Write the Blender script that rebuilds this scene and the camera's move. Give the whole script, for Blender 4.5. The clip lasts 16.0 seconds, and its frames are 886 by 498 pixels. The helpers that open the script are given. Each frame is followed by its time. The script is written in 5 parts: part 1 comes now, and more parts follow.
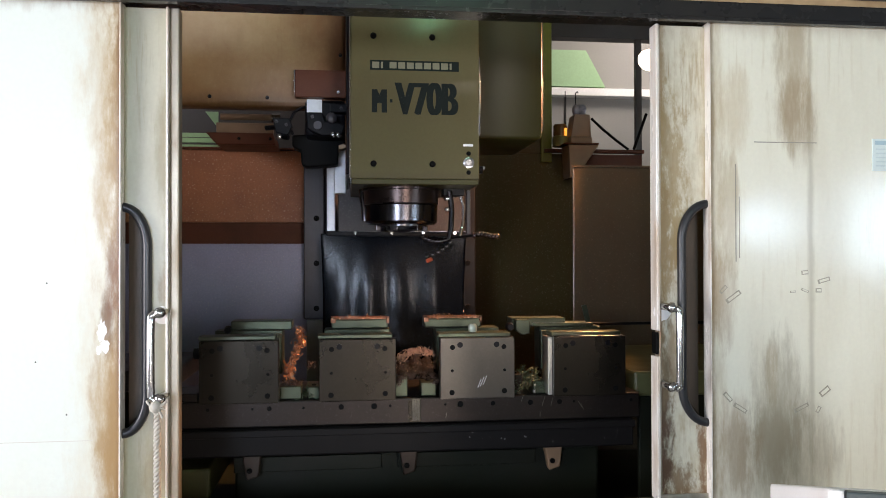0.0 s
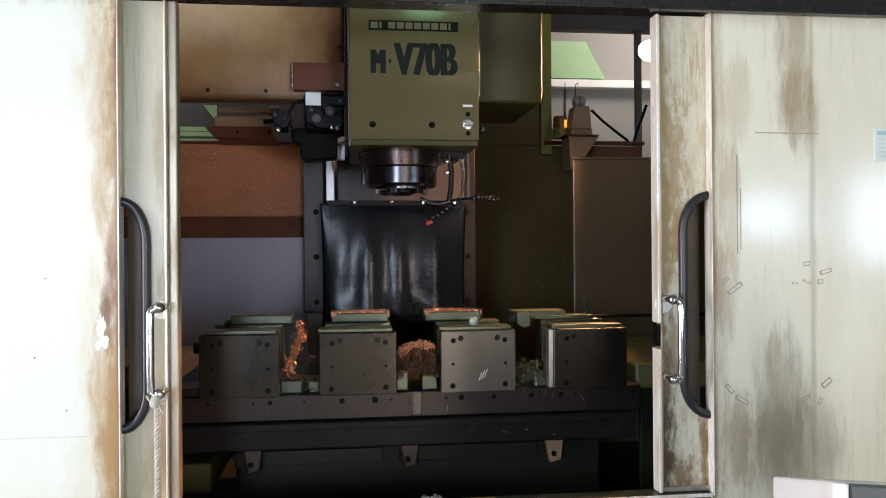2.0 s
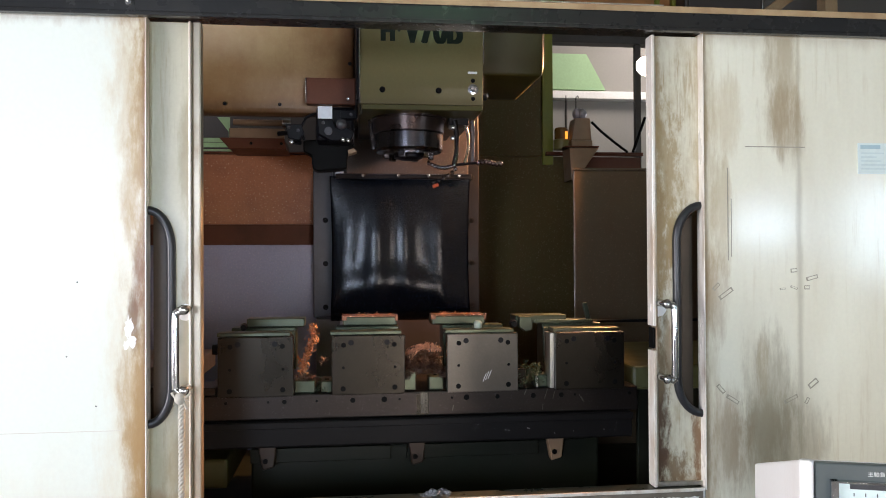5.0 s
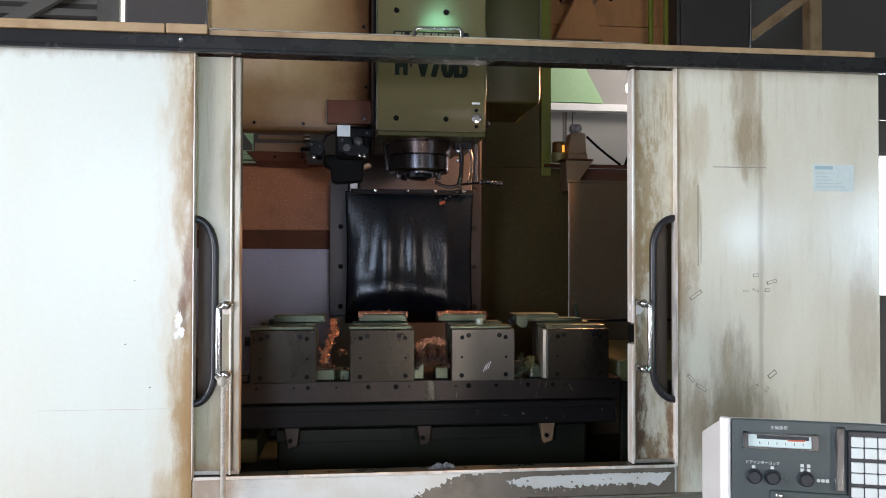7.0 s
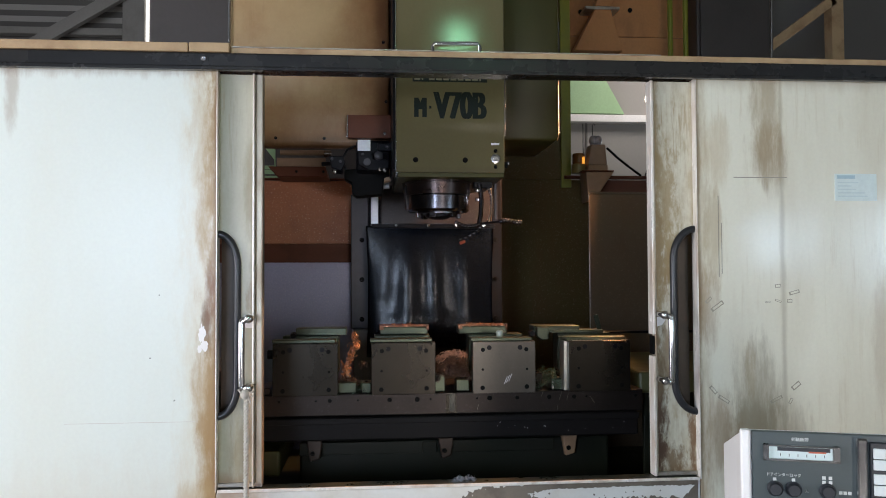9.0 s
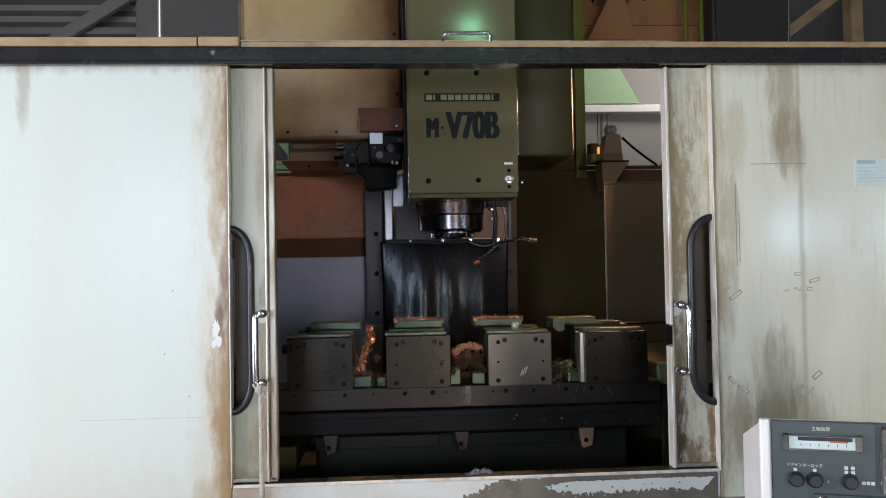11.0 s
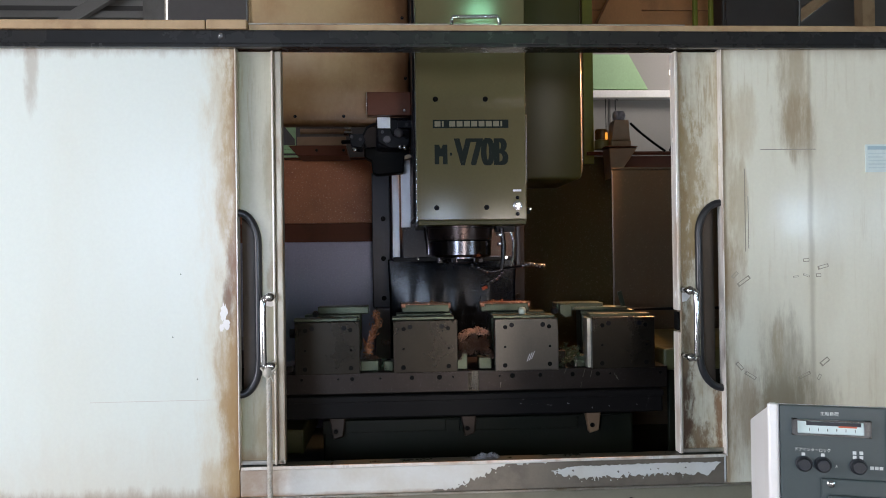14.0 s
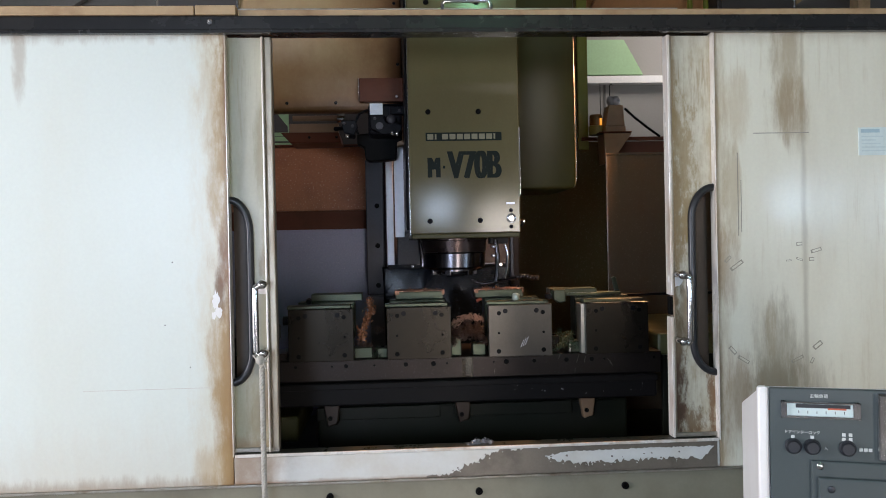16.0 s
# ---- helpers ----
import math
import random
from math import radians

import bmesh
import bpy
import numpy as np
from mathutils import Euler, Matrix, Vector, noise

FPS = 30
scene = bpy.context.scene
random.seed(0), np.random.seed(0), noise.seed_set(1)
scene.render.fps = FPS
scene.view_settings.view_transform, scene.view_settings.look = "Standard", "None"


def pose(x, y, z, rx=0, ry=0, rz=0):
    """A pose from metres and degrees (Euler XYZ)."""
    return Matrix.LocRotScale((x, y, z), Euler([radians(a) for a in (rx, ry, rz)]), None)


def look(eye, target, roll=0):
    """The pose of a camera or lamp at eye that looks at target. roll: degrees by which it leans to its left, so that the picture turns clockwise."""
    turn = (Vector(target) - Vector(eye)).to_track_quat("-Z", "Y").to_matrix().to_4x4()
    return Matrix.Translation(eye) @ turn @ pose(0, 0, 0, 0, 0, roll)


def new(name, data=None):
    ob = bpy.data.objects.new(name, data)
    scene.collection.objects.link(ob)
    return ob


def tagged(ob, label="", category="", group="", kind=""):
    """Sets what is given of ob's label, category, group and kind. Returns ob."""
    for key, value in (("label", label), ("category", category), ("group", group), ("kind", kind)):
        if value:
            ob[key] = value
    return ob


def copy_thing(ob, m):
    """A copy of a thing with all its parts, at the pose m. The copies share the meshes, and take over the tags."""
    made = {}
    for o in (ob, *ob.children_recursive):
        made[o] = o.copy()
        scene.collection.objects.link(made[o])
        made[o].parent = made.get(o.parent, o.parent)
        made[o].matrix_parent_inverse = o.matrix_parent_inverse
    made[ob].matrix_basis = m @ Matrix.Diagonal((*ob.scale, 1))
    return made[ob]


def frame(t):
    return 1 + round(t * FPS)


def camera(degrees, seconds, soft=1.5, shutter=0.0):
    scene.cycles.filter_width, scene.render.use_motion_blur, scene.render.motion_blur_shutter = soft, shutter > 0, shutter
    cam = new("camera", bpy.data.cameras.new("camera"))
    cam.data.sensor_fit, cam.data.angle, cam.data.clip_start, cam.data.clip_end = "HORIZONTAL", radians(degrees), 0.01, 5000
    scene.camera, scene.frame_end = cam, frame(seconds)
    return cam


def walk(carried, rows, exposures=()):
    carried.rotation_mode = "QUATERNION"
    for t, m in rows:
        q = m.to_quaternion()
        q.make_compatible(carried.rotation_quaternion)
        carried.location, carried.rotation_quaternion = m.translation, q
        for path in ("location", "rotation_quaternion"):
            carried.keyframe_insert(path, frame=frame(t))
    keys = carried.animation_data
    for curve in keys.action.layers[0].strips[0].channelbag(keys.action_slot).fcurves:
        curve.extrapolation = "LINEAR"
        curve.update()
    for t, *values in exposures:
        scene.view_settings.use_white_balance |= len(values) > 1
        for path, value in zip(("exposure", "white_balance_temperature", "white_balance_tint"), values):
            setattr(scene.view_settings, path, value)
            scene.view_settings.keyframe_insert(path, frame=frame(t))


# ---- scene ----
cam = camera(58.0, 16.0, soft=0.95)
# seconds, eye x, y, z, yaw, pitch, roll
ROWS = [
    (0, -0.206, -1.998, 1.543, -6.90, 0.61, 0.14),
    (0.5, -0.208, -1.996, 1.542, -6.84, 0.49, 0.00),
    (1, -0.206, -1.994, 1.542, -6.85, 0.32, 0.25),
    (1.5, -0.204, -1.992, 1.543, -6.83, 0.16, 0.34),
    (2, -0.205, -1.989, 1.544, -6.89, 0.09, 0.45),
    (2.5, -0.204, -1.991, 1.545, -6.90, 0.13, 0.39),
    (3, -0.209, -1.995, 1.544, -6.86, 0.23, 0.30),
    (3.5, -0.215, -1.999, 1.543, -6.79, 0.19, 0.26),
    (4, -0.218, -2.004, 1.543, -6.74, 0.50, 0.58),
    (4.2, -0.218, -2.001, 1.541, -6.56, 0.59, 0.51),
    (6.3, -0.277, -2.395, 1.538, -7.27, 0.78, -0.14),
    (6.5, -0.279, -2.412, 1.538, -7.06, 0.81, -0.25),
    (7, -0.282, -2.427, 1.539, -6.57, 0.98, -0.13),
    (7.5, -0.275, -2.434, 1.541, -6.26, 1.25, -0.21),
    (8, -0.281, -2.440, 1.544, -5.83, 1.54, -0.16),
    (8.5, -0.281, -2.442, 1.541, -5.32, 1.79, -0.02),
    (9, -0.276, -2.441, 1.541, -4.97, 1.85, 0.27),
    (11.5, -0.263, -2.420, 1.534, -3.52, 1.29, 0.99),
    (12, -0.266, -2.425, 1.534, -3.38, 1.15, 0.88),
    (12.5, -0.267, -2.427, 1.534, -3.32, 1.07, 0.85),
    (13, -0.264, -2.420, 1.533, -3.28, 0.85, 1.13),
    (13.5, -0.265, -2.417, 1.530, -3.25, 0.66, 0.91),
    (14, -0.268, -2.420, 1.530, -3.31, 0.47, 0.77),
    (14.5, -0.263, -2.417, 1.528, -3.30, 0.20, 0.72),
    (15, -0.254, -2.409, 1.526, -3.40, -0.08, 1.14),
    (15.5, -0.252, -2.410, 1.527, -3.47, -0.30, 1.28),
    (16, -0.253, -2.414, 1.525, -3.50, -0.41, 1.16),
]
walk(cam, [(t, pose(x, y, z, 90 + pitch, roll, yaw)) for t, x, y, z, yaw, pitch, roll in ROWS],
     exposures=[(0.0, 0.44, 6640, 18), (4.2, 0.44, 6640, 18), (6.5, 0.29, 6440, 18), (9.0, 0.02, 6380, 17), (16.0, 0.00, 6350, 18)])

# ---- light ----
world = bpy.data.worlds.new("sky")
scene.world = world
world.use_nodes = True
wn = world.node_tree
sky = wn.nodes.new("ShaderNodeTexSky")
sky.sky_type, sky.sun_disc = "NISHITA", False
sky.sun_elevation, sky.sun_rotation = radians(38), radians(200)
wn.links.new(sky.outputs[0], wn.nodes["Background"].inputs[0])
wn.nodes["Background"].inputs[1].default_value = 0.12


def area(name, eye, target, sx, sy, watts, color):
    lamp = bpy.data.lights.new(name, "AREA")
    lamp.shape, lamp.size, lamp.size_y, lamp.energy, lamp.color = "RECTANGLE", sx, sy, watts, color
    ob = new(name, lamp)
    ob.matrix_world = look(eye, target)
    return ob


# daylight through the shutter door on the west side and the openings of the south wall, a lamp under the roof, an added
# fill that brightens the north wall
area("shutter_daylight", (-4.55, -1.75, 1.8), (0, -0.6, 1.6), 1.9, 2.4, 186, (0.95, 0.975, 1.0))
area("doorway_daylight", (-1.9, -5.55, 1.86), (-0.6, 0, 1.4), 1.1, 1.05, 88, (0.62, 0.80, 1.0))
area("doorway_daylight", (1.08, -5.55, 1.09), (0.5, 0, 1.3), 0.74, 1.72, 62, (1.0, 0.95, 0.86))
area("window_daylight", (0.25, -5.55, 1.90), (0.0, 0, 1.7), 0.34, 0.30, 5, (0.62, 0.80, 1.0))
area("window_daylight", (3.95, -5.55, 1.87), (1.0, 0, 1.7), 0.34, 0.30, 8.5, (0.55, 0.82, 1.0))
area("window_daylight", (5.3, -5.55, 1.85), (1.2, 0, 1.7), 0.55, 0.85, 26, (0.60, 0.85, 1.0))
area("high_bay_light", (0.43, -3.3, 3.52), (0.05, 0.42, 2.1), 0.13, 0.13, 3.2, (0.36, 1.0, 0.55))
area("north_wall_fill", (2.3, 3.95, 3.6), (1.9, 4.5, 2.2), 1.3, 0.12, 12, (1.0, 0.96, 0.88))
area("north_window_daylight", (4.55, 4.5, 1.9), (3.5, 0.5, 1.4), 0.8, 1.3, 40, (0.9, 0.96, 1.0))
bulb_light = bpy.data.lights.new("work_lamp_light", "SPOT")
bulb_light.energy, bulb_light.color, bulb_light.shadow_soft_size = 280, (1.0, 0.50, 0.22), 0.045
bulb_light.specular_factor = 0.06
bulb_light.spot_size, bulb_light.spot_blend = radians(106), 0.8
new("work_lamp_light", bulb_light).matrix_world = look((0.958, 1.105, 2.31), (-0.4, 0.98, 1.48))


# ---- materials ----
def nodes(name):
    m = bpy.data.materials.new(name)
    m.use_nodes = True
    return m, m.node_tree.nodes, m.node_tree.links, m.node_tree.nodes["Principled BSDF"]


def surface(name, base, rough=0.5, metal=0.0, stain=None, amount=0.5, scale=6.0, streak=1.0, fine=60.0, vary=0.12,
            bump=0.15, bands=(), spots=(), speck=None, spec=0.5, rag=9.0, uneven=0.30, drip=None, tear=3.0, hard=0.0):
    """Colour with large stains, fine grain, relief; bands: (axis, place, width, strength, colour, noise); spots: (x, z, rx, rz, strength, colour); drip: (colour, scale, strength)."""
    m, n, l, bsdf = nodes(name)
    tc = n.new("ShaderNodeTexCoord")
    mp = n.new("ShaderNodeMapping")
    mp.inputs["Scale"].default_value = (1, 1, streak)
    l.new(tc.outputs["Object"], mp.inputs[0])

    def noise_node(sc, detail=6, rough_=0.6, src=mp):
        t = n.new("ShaderNodeTexNoise")
        t.inputs["Scale"].default_value, t.inputs["Detail"].default_value, t.inputs["Roughness"].default_value = sc, detail, rough_
        l.new(src.outputs[0] if src is mp else src.outputs["Object"], t.inputs["Vector"])
        return t

    def math_(op, a, b, clamp=False):
        t = n.new("ShaderNodeMath")
        t.operation, t.use_clamp = op, clamp
        for i, v in enumerate((a, b)):
            if isinstance(v, (int, float)):
                t.inputs[i].default_value = v
            else:
                l.new(v, t.inputs[i])
        return t.outputs[0]

    def range_(v, a, b):
        t = n.new("ShaderNodeMapRange")
        t.interpolation_type = "SMOOTHSTEP"
        t.inputs[1].default_value, t.inputs[2].default_value = a, b
        l.new(v, t.inputs[0])
        return t.outputs[0]

    def mix(fac, a, b):
        t = n.new("ShaderNodeMix")
        t.data_type = "RGBA"
        for sock, v in ((t.inputs[0], fac), (t.inputs[6], a), (t.inputs[7], b)):
            if isinstance(v, (int, float)):
                sock.default_value = v
            elif isinstance(v, tuple):
                sock.default_value = (*v, 1)
            else:
                l.new(v, sock)
        return t.outputs[2]

    big, small = noise_node(scale), noise_node(fine, 4, 0.6, tc)
    color = base
    if stain:
        color = mix(math_("MULTIPLY", range_(big.outputs[0], 0.42, 0.75), amount), color, stain)
    sep = n.new("ShaderNodeSeparateXYZ")
    l.new(tc.outputs["Object"], sep.inputs[0])
    if bands or spots:
        ragged = noise_node(rag, 8, 0.7)
    for axis, place, width, strength, tone, ragg in bands:
        d = math_("ABSOLUTE", math_("SUBTRACT", sep.outputs["XYZ".index(axis)], place), 0)
        d = math_("ADD", d, math_("MULTIPLY", math_("SUBTRACT", ragged.outputs[0], 0.5), ragg * width))
        color = mix(math_("MULTIPLY", range_(d, width, 0.0), strength), color, tone)
    for x, z, rx, rz, strength, tone in spots:
        a = math_("DIVIDE", math_("SUBTRACT", sep.outputs[0], x), rx)
        b = math_("DIVIDE", math_("SUBTRACT", sep.outputs[2], z), rz)
        d = math_("ADD", math_("MULTIPLY", a, a), math_("MULTIPLY", b, b))
        d = math_("ADD", d, math_("MULTIPLY", math_("SUBTRACT", ragged.outputs[0], 0.5), tear))
        color = mix(math_("MULTIPLY", range_(d, 1.7 - 0.5 * hard, -0.2 + 0.8 * hard), strength), color, tone)
    if drip:
        thin = n.new("ShaderNodeMapping")
        thin.inputs["Scale"].default_value = (1, 1, 0.07)
        l.new(tc.outputs["Object"], thin.inputs[0])
        run = n.new("ShaderNodeTexNoise")
        run.inputs["Scale"].default_value, run.inputs["Detail"].default_value, run.inputs["Roughness"].default_value = drip[1], 5, 0.65
        l.new(thin.outputs[0], run.inputs["Vector"])
        patchy = range_(noise_node(3.5, 3, 0.5, tc).outputs[0], 0.40, 0.62)
        color = mix(math_("MULTIPLY", math_("MULTIPLY", range_(run.outputs[0], 0.50, 0.70), patchy), drip[2]), color, drip[0])
    if speck:
        sp = noise_node(speck[1], 2, 0.5, tc)
        color = mix(math_("MULTIPLY", range_(sp.outputs[0], 0.60, 0.72), speck[2]), color, speck[0])
    dark = n.new("ShaderNodeHueSaturation")
    l.new(math_("ADD", math_("MULTIPLY", small.outputs[0], 2 * vary), 1.0 - vary), dark.inputs["Value"])
    if isinstance(color, tuple):
        dark.inputs["Color"].default_value = (*color, 1)
    else:
        l.new(color, dark.inputs["Color"])
    l.new(dark.outputs[0], bsdf.inputs["Base Color"])
    bsdf.inputs["Metallic"].default_value = metal
    bsdf.inputs["Specular IOR Level"].default_value = spec
    l.new(math_("ADD", math_("MULTIPLY", big.outputs[0], uneven), rough - uneven / 2, True), bsdf.inputs["Roughness"])
    if bump:
        bp = n.new("ShaderNodeBump")
        bp.inputs["Strength"].default_value, bp.inputs["Distance"].default_value = bump, 0.002
        l.new(small.outputs[0], bp.inputs["Height"])
        l.new(bp.outputs[0], bsdf.inputs["Normal"])
    return m


def glow(name, color, strength):
    m, n, l, bsdf = nodes(name)
    bsdf.inputs["Base Color"].default_value = (*color, 1)
    bsdf.inputs["Emission Color"].default_value = (*color, 1)
    bsdf.inputs["Emission Strength"].default_value = strength
    return m


RUST, BROWN = (0.20, 0.075, 0.02), (0.26, 0.14, 0.055)
OCHRE = (0.44, 0.30, 0.135)
LEFT_PAINT = surface("cream_paint_rusty_edge", (0.73, 0.775, 0.71), 0.33, 0, (0.70, 0.69, 0.58), 0.45, 2.2, 0.3, 90, 0.04, 0.06, rag=24.0, tear=3.6, hard=0.15,
                     bands=(("Z", 0.82, 0.26, 0.30, (0.62, 0.52, 0.40), 1.2), ("X", -0.745, 0.135, 0.55, (0.60, 0.47, 0.28), 1.4), ("X", -0.742, 0.056, 0.75, (0.40, 0.26, 0.11), 2.6), ("X", -0.742, 0.030, 0.70, (0.28, 0.155, 0.055), 3.0), ("X", -0.742, 0.010, 0.9, (0.15, 0.07, 0.03), 2.2), ("Z", 0.82, 0.045, 0.55, BROWN, 1.8), ("Z", 2.156, 0.035, 0.35, BROWN, 2.4)),
                     spots=((-0.768, 1.385, 0.018, 0.08, 0.9, (0.16, 0.07, 0.02)), (-0.757, 1.50, 0.016, 0.10, 0.75, RUST), (-1.33, 2.09, 0.02, 0.12, 0.4, BROWN), (-0.772, 1.18, 0.036, 0.19, 0.60, (0.40, 0.25, 0.10)), (-0.765, 0.98, 0.032, 0.18, 0.55, (0.36, 0.22, 0.09)), (-0.79, 0.88, 0.06, 0.06, 0.4, OCHRE), (-0.772, 1.72, 0.03, 0.16, 0.5, OCHRE), (-0.78, 1.95, 0.04, 0.18, 0.3, OCHRE)))
RIGHT_PAINT = surface("cream_paint_sooty", (0.80, 0.785, 0.655), 0.155, 0, (0.60, 0.53, 0.39), 0.55, 3.4, 0.20, 90, 0.05, 0.06, rag=24.0, tear=4.0, hard=0.2, drip=((0.50, 0.40, 0.25), 55, 0.32),
                      bands=(("X", 0.735, 0.050, 0.50, (0.42, 0.32, 0.18), 2.0), ("X", 0.735, 0.016, 0.7, (0.26, 0.17, 0.09), 1.8), ("X", 1.012, 0.014, 0.42, (0.32, 0.28, 0.19), 1.5), ("Z", 2.156, 0.05, 0.35, (0.40, 0.33, 0.22), 1.6)),
                      spots=((0.92, 1.14, 0.075, 0.20, 0.52, (0.24, 0.19, 0.11)), (0.93, 1.02, 0.15, 0.14, 0.45, (0.24, 0.19, 0.115)), (0.965, 2.06, 0.055, 0.17, 0.62, (0.36, 0.28, 0.17)), (0.965, 1.93, 0.07, 0.10, 0.60, (0.36, 0.27, 0.16)), (0.99, 1.88, 0.05, 0.09, 0.35, (0.34, 0.26, 0.16)), (0.79, 1.02, 0.07, 0.15, 0.45, BROWN), (0.77, 1.42, 0.035, 0.12, 0.42, BROWN), (0.785, 1.66, 0.03, 0.17, 0.5, (0.40, 0.30, 0.16)), (0.80, 1.92, 0.05, 0.12, 0.35, OCHRE), (0.90, 1.24, 0.02, 0.09, 0.5, (0.42, 0.34, 0.22)), (1.36, 1.35, 0.06, 0.25, 0.25, BROWN)))
STRIP_PAINT = surface("grimy_cream_door_paint", (0.50, 0.48, 0.37), 0.38, 0, (0.30, 0.26, 0.15), 0.7, 7.0, 0.30, 110, 0.08, 0.10, rag=26.0, tear=3.6, hard=0.2, drip=((0.26, 0.20, 0.10), 90, 0.5),
                      bands=(("X", -0.605, 0.03, 0.6, BROWN, 1.5), ("X", -0.74, 0.06, 0.60, (0.25, 0.26, 0.16), 0.7), ("Z", 0.92, 0.05, 0.6, BROWN, 1.5)),
                      spots=((-0.66, 1.02, 0.04, 0.14, 0.55, (0.27, 0.20, 0.09)), (-0.635, 1.47, 0.022, 0.06, 0.75, (0.22, 0.13, 0.05)), (-0.632, 1.62, 0.016, 0.16, 0.6, (0.22, 0.17, 0.09)), (-0.645, 1.80, 0.02, 0.16, 0.5, (0.24, 0.19, 0.10)), (-0.64, 1.10, 0.02, 0.12, 0.6, (0.16, 0.09, 0.05))))
STRIP_EAST = surface("mottled_rusty_door_paint", (0.62, 0.59, 0.47), 0.38, 0, (0.33, 0.24, 0.11), 0.55, 34.0, 0.40, 110, 0.08, 0.10, rag=46.0, tear=6.0, hard=0.35, drip=((0.30, 0.20, 0.085), 95, 0.6),
                     bands=(("X", 0.608, 0.022, 0.8, (0.28, 0.18, 0.075), 2.6), ("Z", 0.92, 0.04, 0.6, BROWN, 1.5), ("X", 0.735, 0.02, 0.5, (0.36, 0.26, 0.13), 1.8)),
                     spots=((0.635, 1.74, 0.05, 0.24, 0.75, (0.31, 0.22, 0.095)), (0.615, 1.55, 0.035, 0.20, 0.8, (0.27, 0.18, 0.075)), (0.66, 1.62, 0.03, 0.10, 0.6, (0.33, 0.25, 0.12)), (0.65, 0.965, 0.06, 0.045, 0.85, (0.17, 0.10, 0.045)), (0.614, 1.10, 0.026, 0.22, 0.95, (0.11, 0.055, 0.03)), (0.720, 1.04, 0.014, 0.16, 0.9, (0.19, 0.095, 0.04)), (0.63, 1.27, 0.03, 0.12, 0.75, (0.24, 0.17, 0.09)), (0.605, 1.36, 0.018, 0.10, 0.7, (0.16, 0.10, 0.05))))
SILL_PAINT = surface("worn_white_sill_paint", (0.72, 0.72, 0.68), 0.34, 0, (0.52, 0.44, 0.30), 0.5, 4.0, 1, 90, 0.05, 0.06,
                     bands=(("X", -0.72, 0.20, 0.75, BROWN, 1.4), ("Z", 0.822, 0.014, 0.6, BROWN, 1.5)))
SILL_BARE = surface("bare_brown_primer", (0.20, 0.172, 0.135), 0.36, 0.2, (0.09, 0.075, 0.06), 0.7, 14, 1, 150, 0.12, 0.12)
APRON_PAINT = surface("olive_grey_apron_paint", (0.27, 0.25, 0.18), 0.42, 0, (0.13, 0.11, 0.07), 0.5, 4, 1, 90, 0.08, 0.08)
TAN_LEDGE = surface("tan_ledge_paint", (0.45, 0.31, 0.17), 0.42, 0, (0.20, 0.09, 0.03), 0.7, 7, 1, 90, 0.1, 0.1)
BLACK_TRACK = surface("black_painted_track", (0.019, 0.019, 0.019), 0.27, 0.1, (0.032, 0.029, 0.025), 0.5, 9, 1, 80, 0.2, 0.06, uneven=0.10)
RUBBER = surface("black_rubber", (0.014, 0.015, 0.018), 0.34, 0, (0.03, 0.03, 0.03), 0.4, 10, 1, 120, 0.2, 0.05)
SHEET_RUBBER = surface("glossy_oiled_rubber_sheet", (0.004, 0.008, 0.017), 0.235, 0, (0.008, 0.012, 0.021), 0.5, 5, 1, 160, 0.2, 0.015, speck=((0.2, 0.24, 0.30), 130, 0.04), uneven=0.05)
DARK_RECESS = surface("brown_recess_paint", (0.085, 0.06, 0.042), 0.5, 0, (0.04, 0.03, 0.02), 0.5, 8)
CHROME = surface("chrome", (0.62, 0.62, 0.62), 0.20, 1.0, (0.35, 0.33, 0.28), 0.5, 20, 1, 150, 0.08, 0.03)
STEEL = surface("brushed_steel_trim", (0.58, 0.55, 0.49), 0.34, 0.9, (0.25, 0.16, 0.08), 0.75, 11, 0.3, 150, 0.1, 0.05)
# edges that catch the side light: their brightness is put into the base colour
EDGE_LIT = surface("sidelit_pale_edge", (0.80, 0.76, 0.69), 0.30, 0.1, (0.42, 0.27, 0.14), 0.7, 14, 0.25, 150, 0.08, 0.05)
WORN_PROFILE = surface("worn_tan_profile", (0.46, 0.40, 0.31), 0.40, 0.5, (0.24, 0.15, 0.08), 0.85, 16, 0.25, 150, 0.1, 0.08)
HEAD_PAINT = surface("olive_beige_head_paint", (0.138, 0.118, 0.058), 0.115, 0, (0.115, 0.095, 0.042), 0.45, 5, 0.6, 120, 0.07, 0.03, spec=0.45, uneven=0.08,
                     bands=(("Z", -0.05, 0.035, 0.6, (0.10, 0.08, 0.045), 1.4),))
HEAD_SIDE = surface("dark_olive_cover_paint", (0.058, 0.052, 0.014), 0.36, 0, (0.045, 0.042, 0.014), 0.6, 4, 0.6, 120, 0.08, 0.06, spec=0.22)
HEAD_DARK = surface("black_head_frame", (0.005, 0.005, 0.007), 0.34, 0.0, (0.012, 0.010, 0.009), 0.5, 9, spec=0.12)
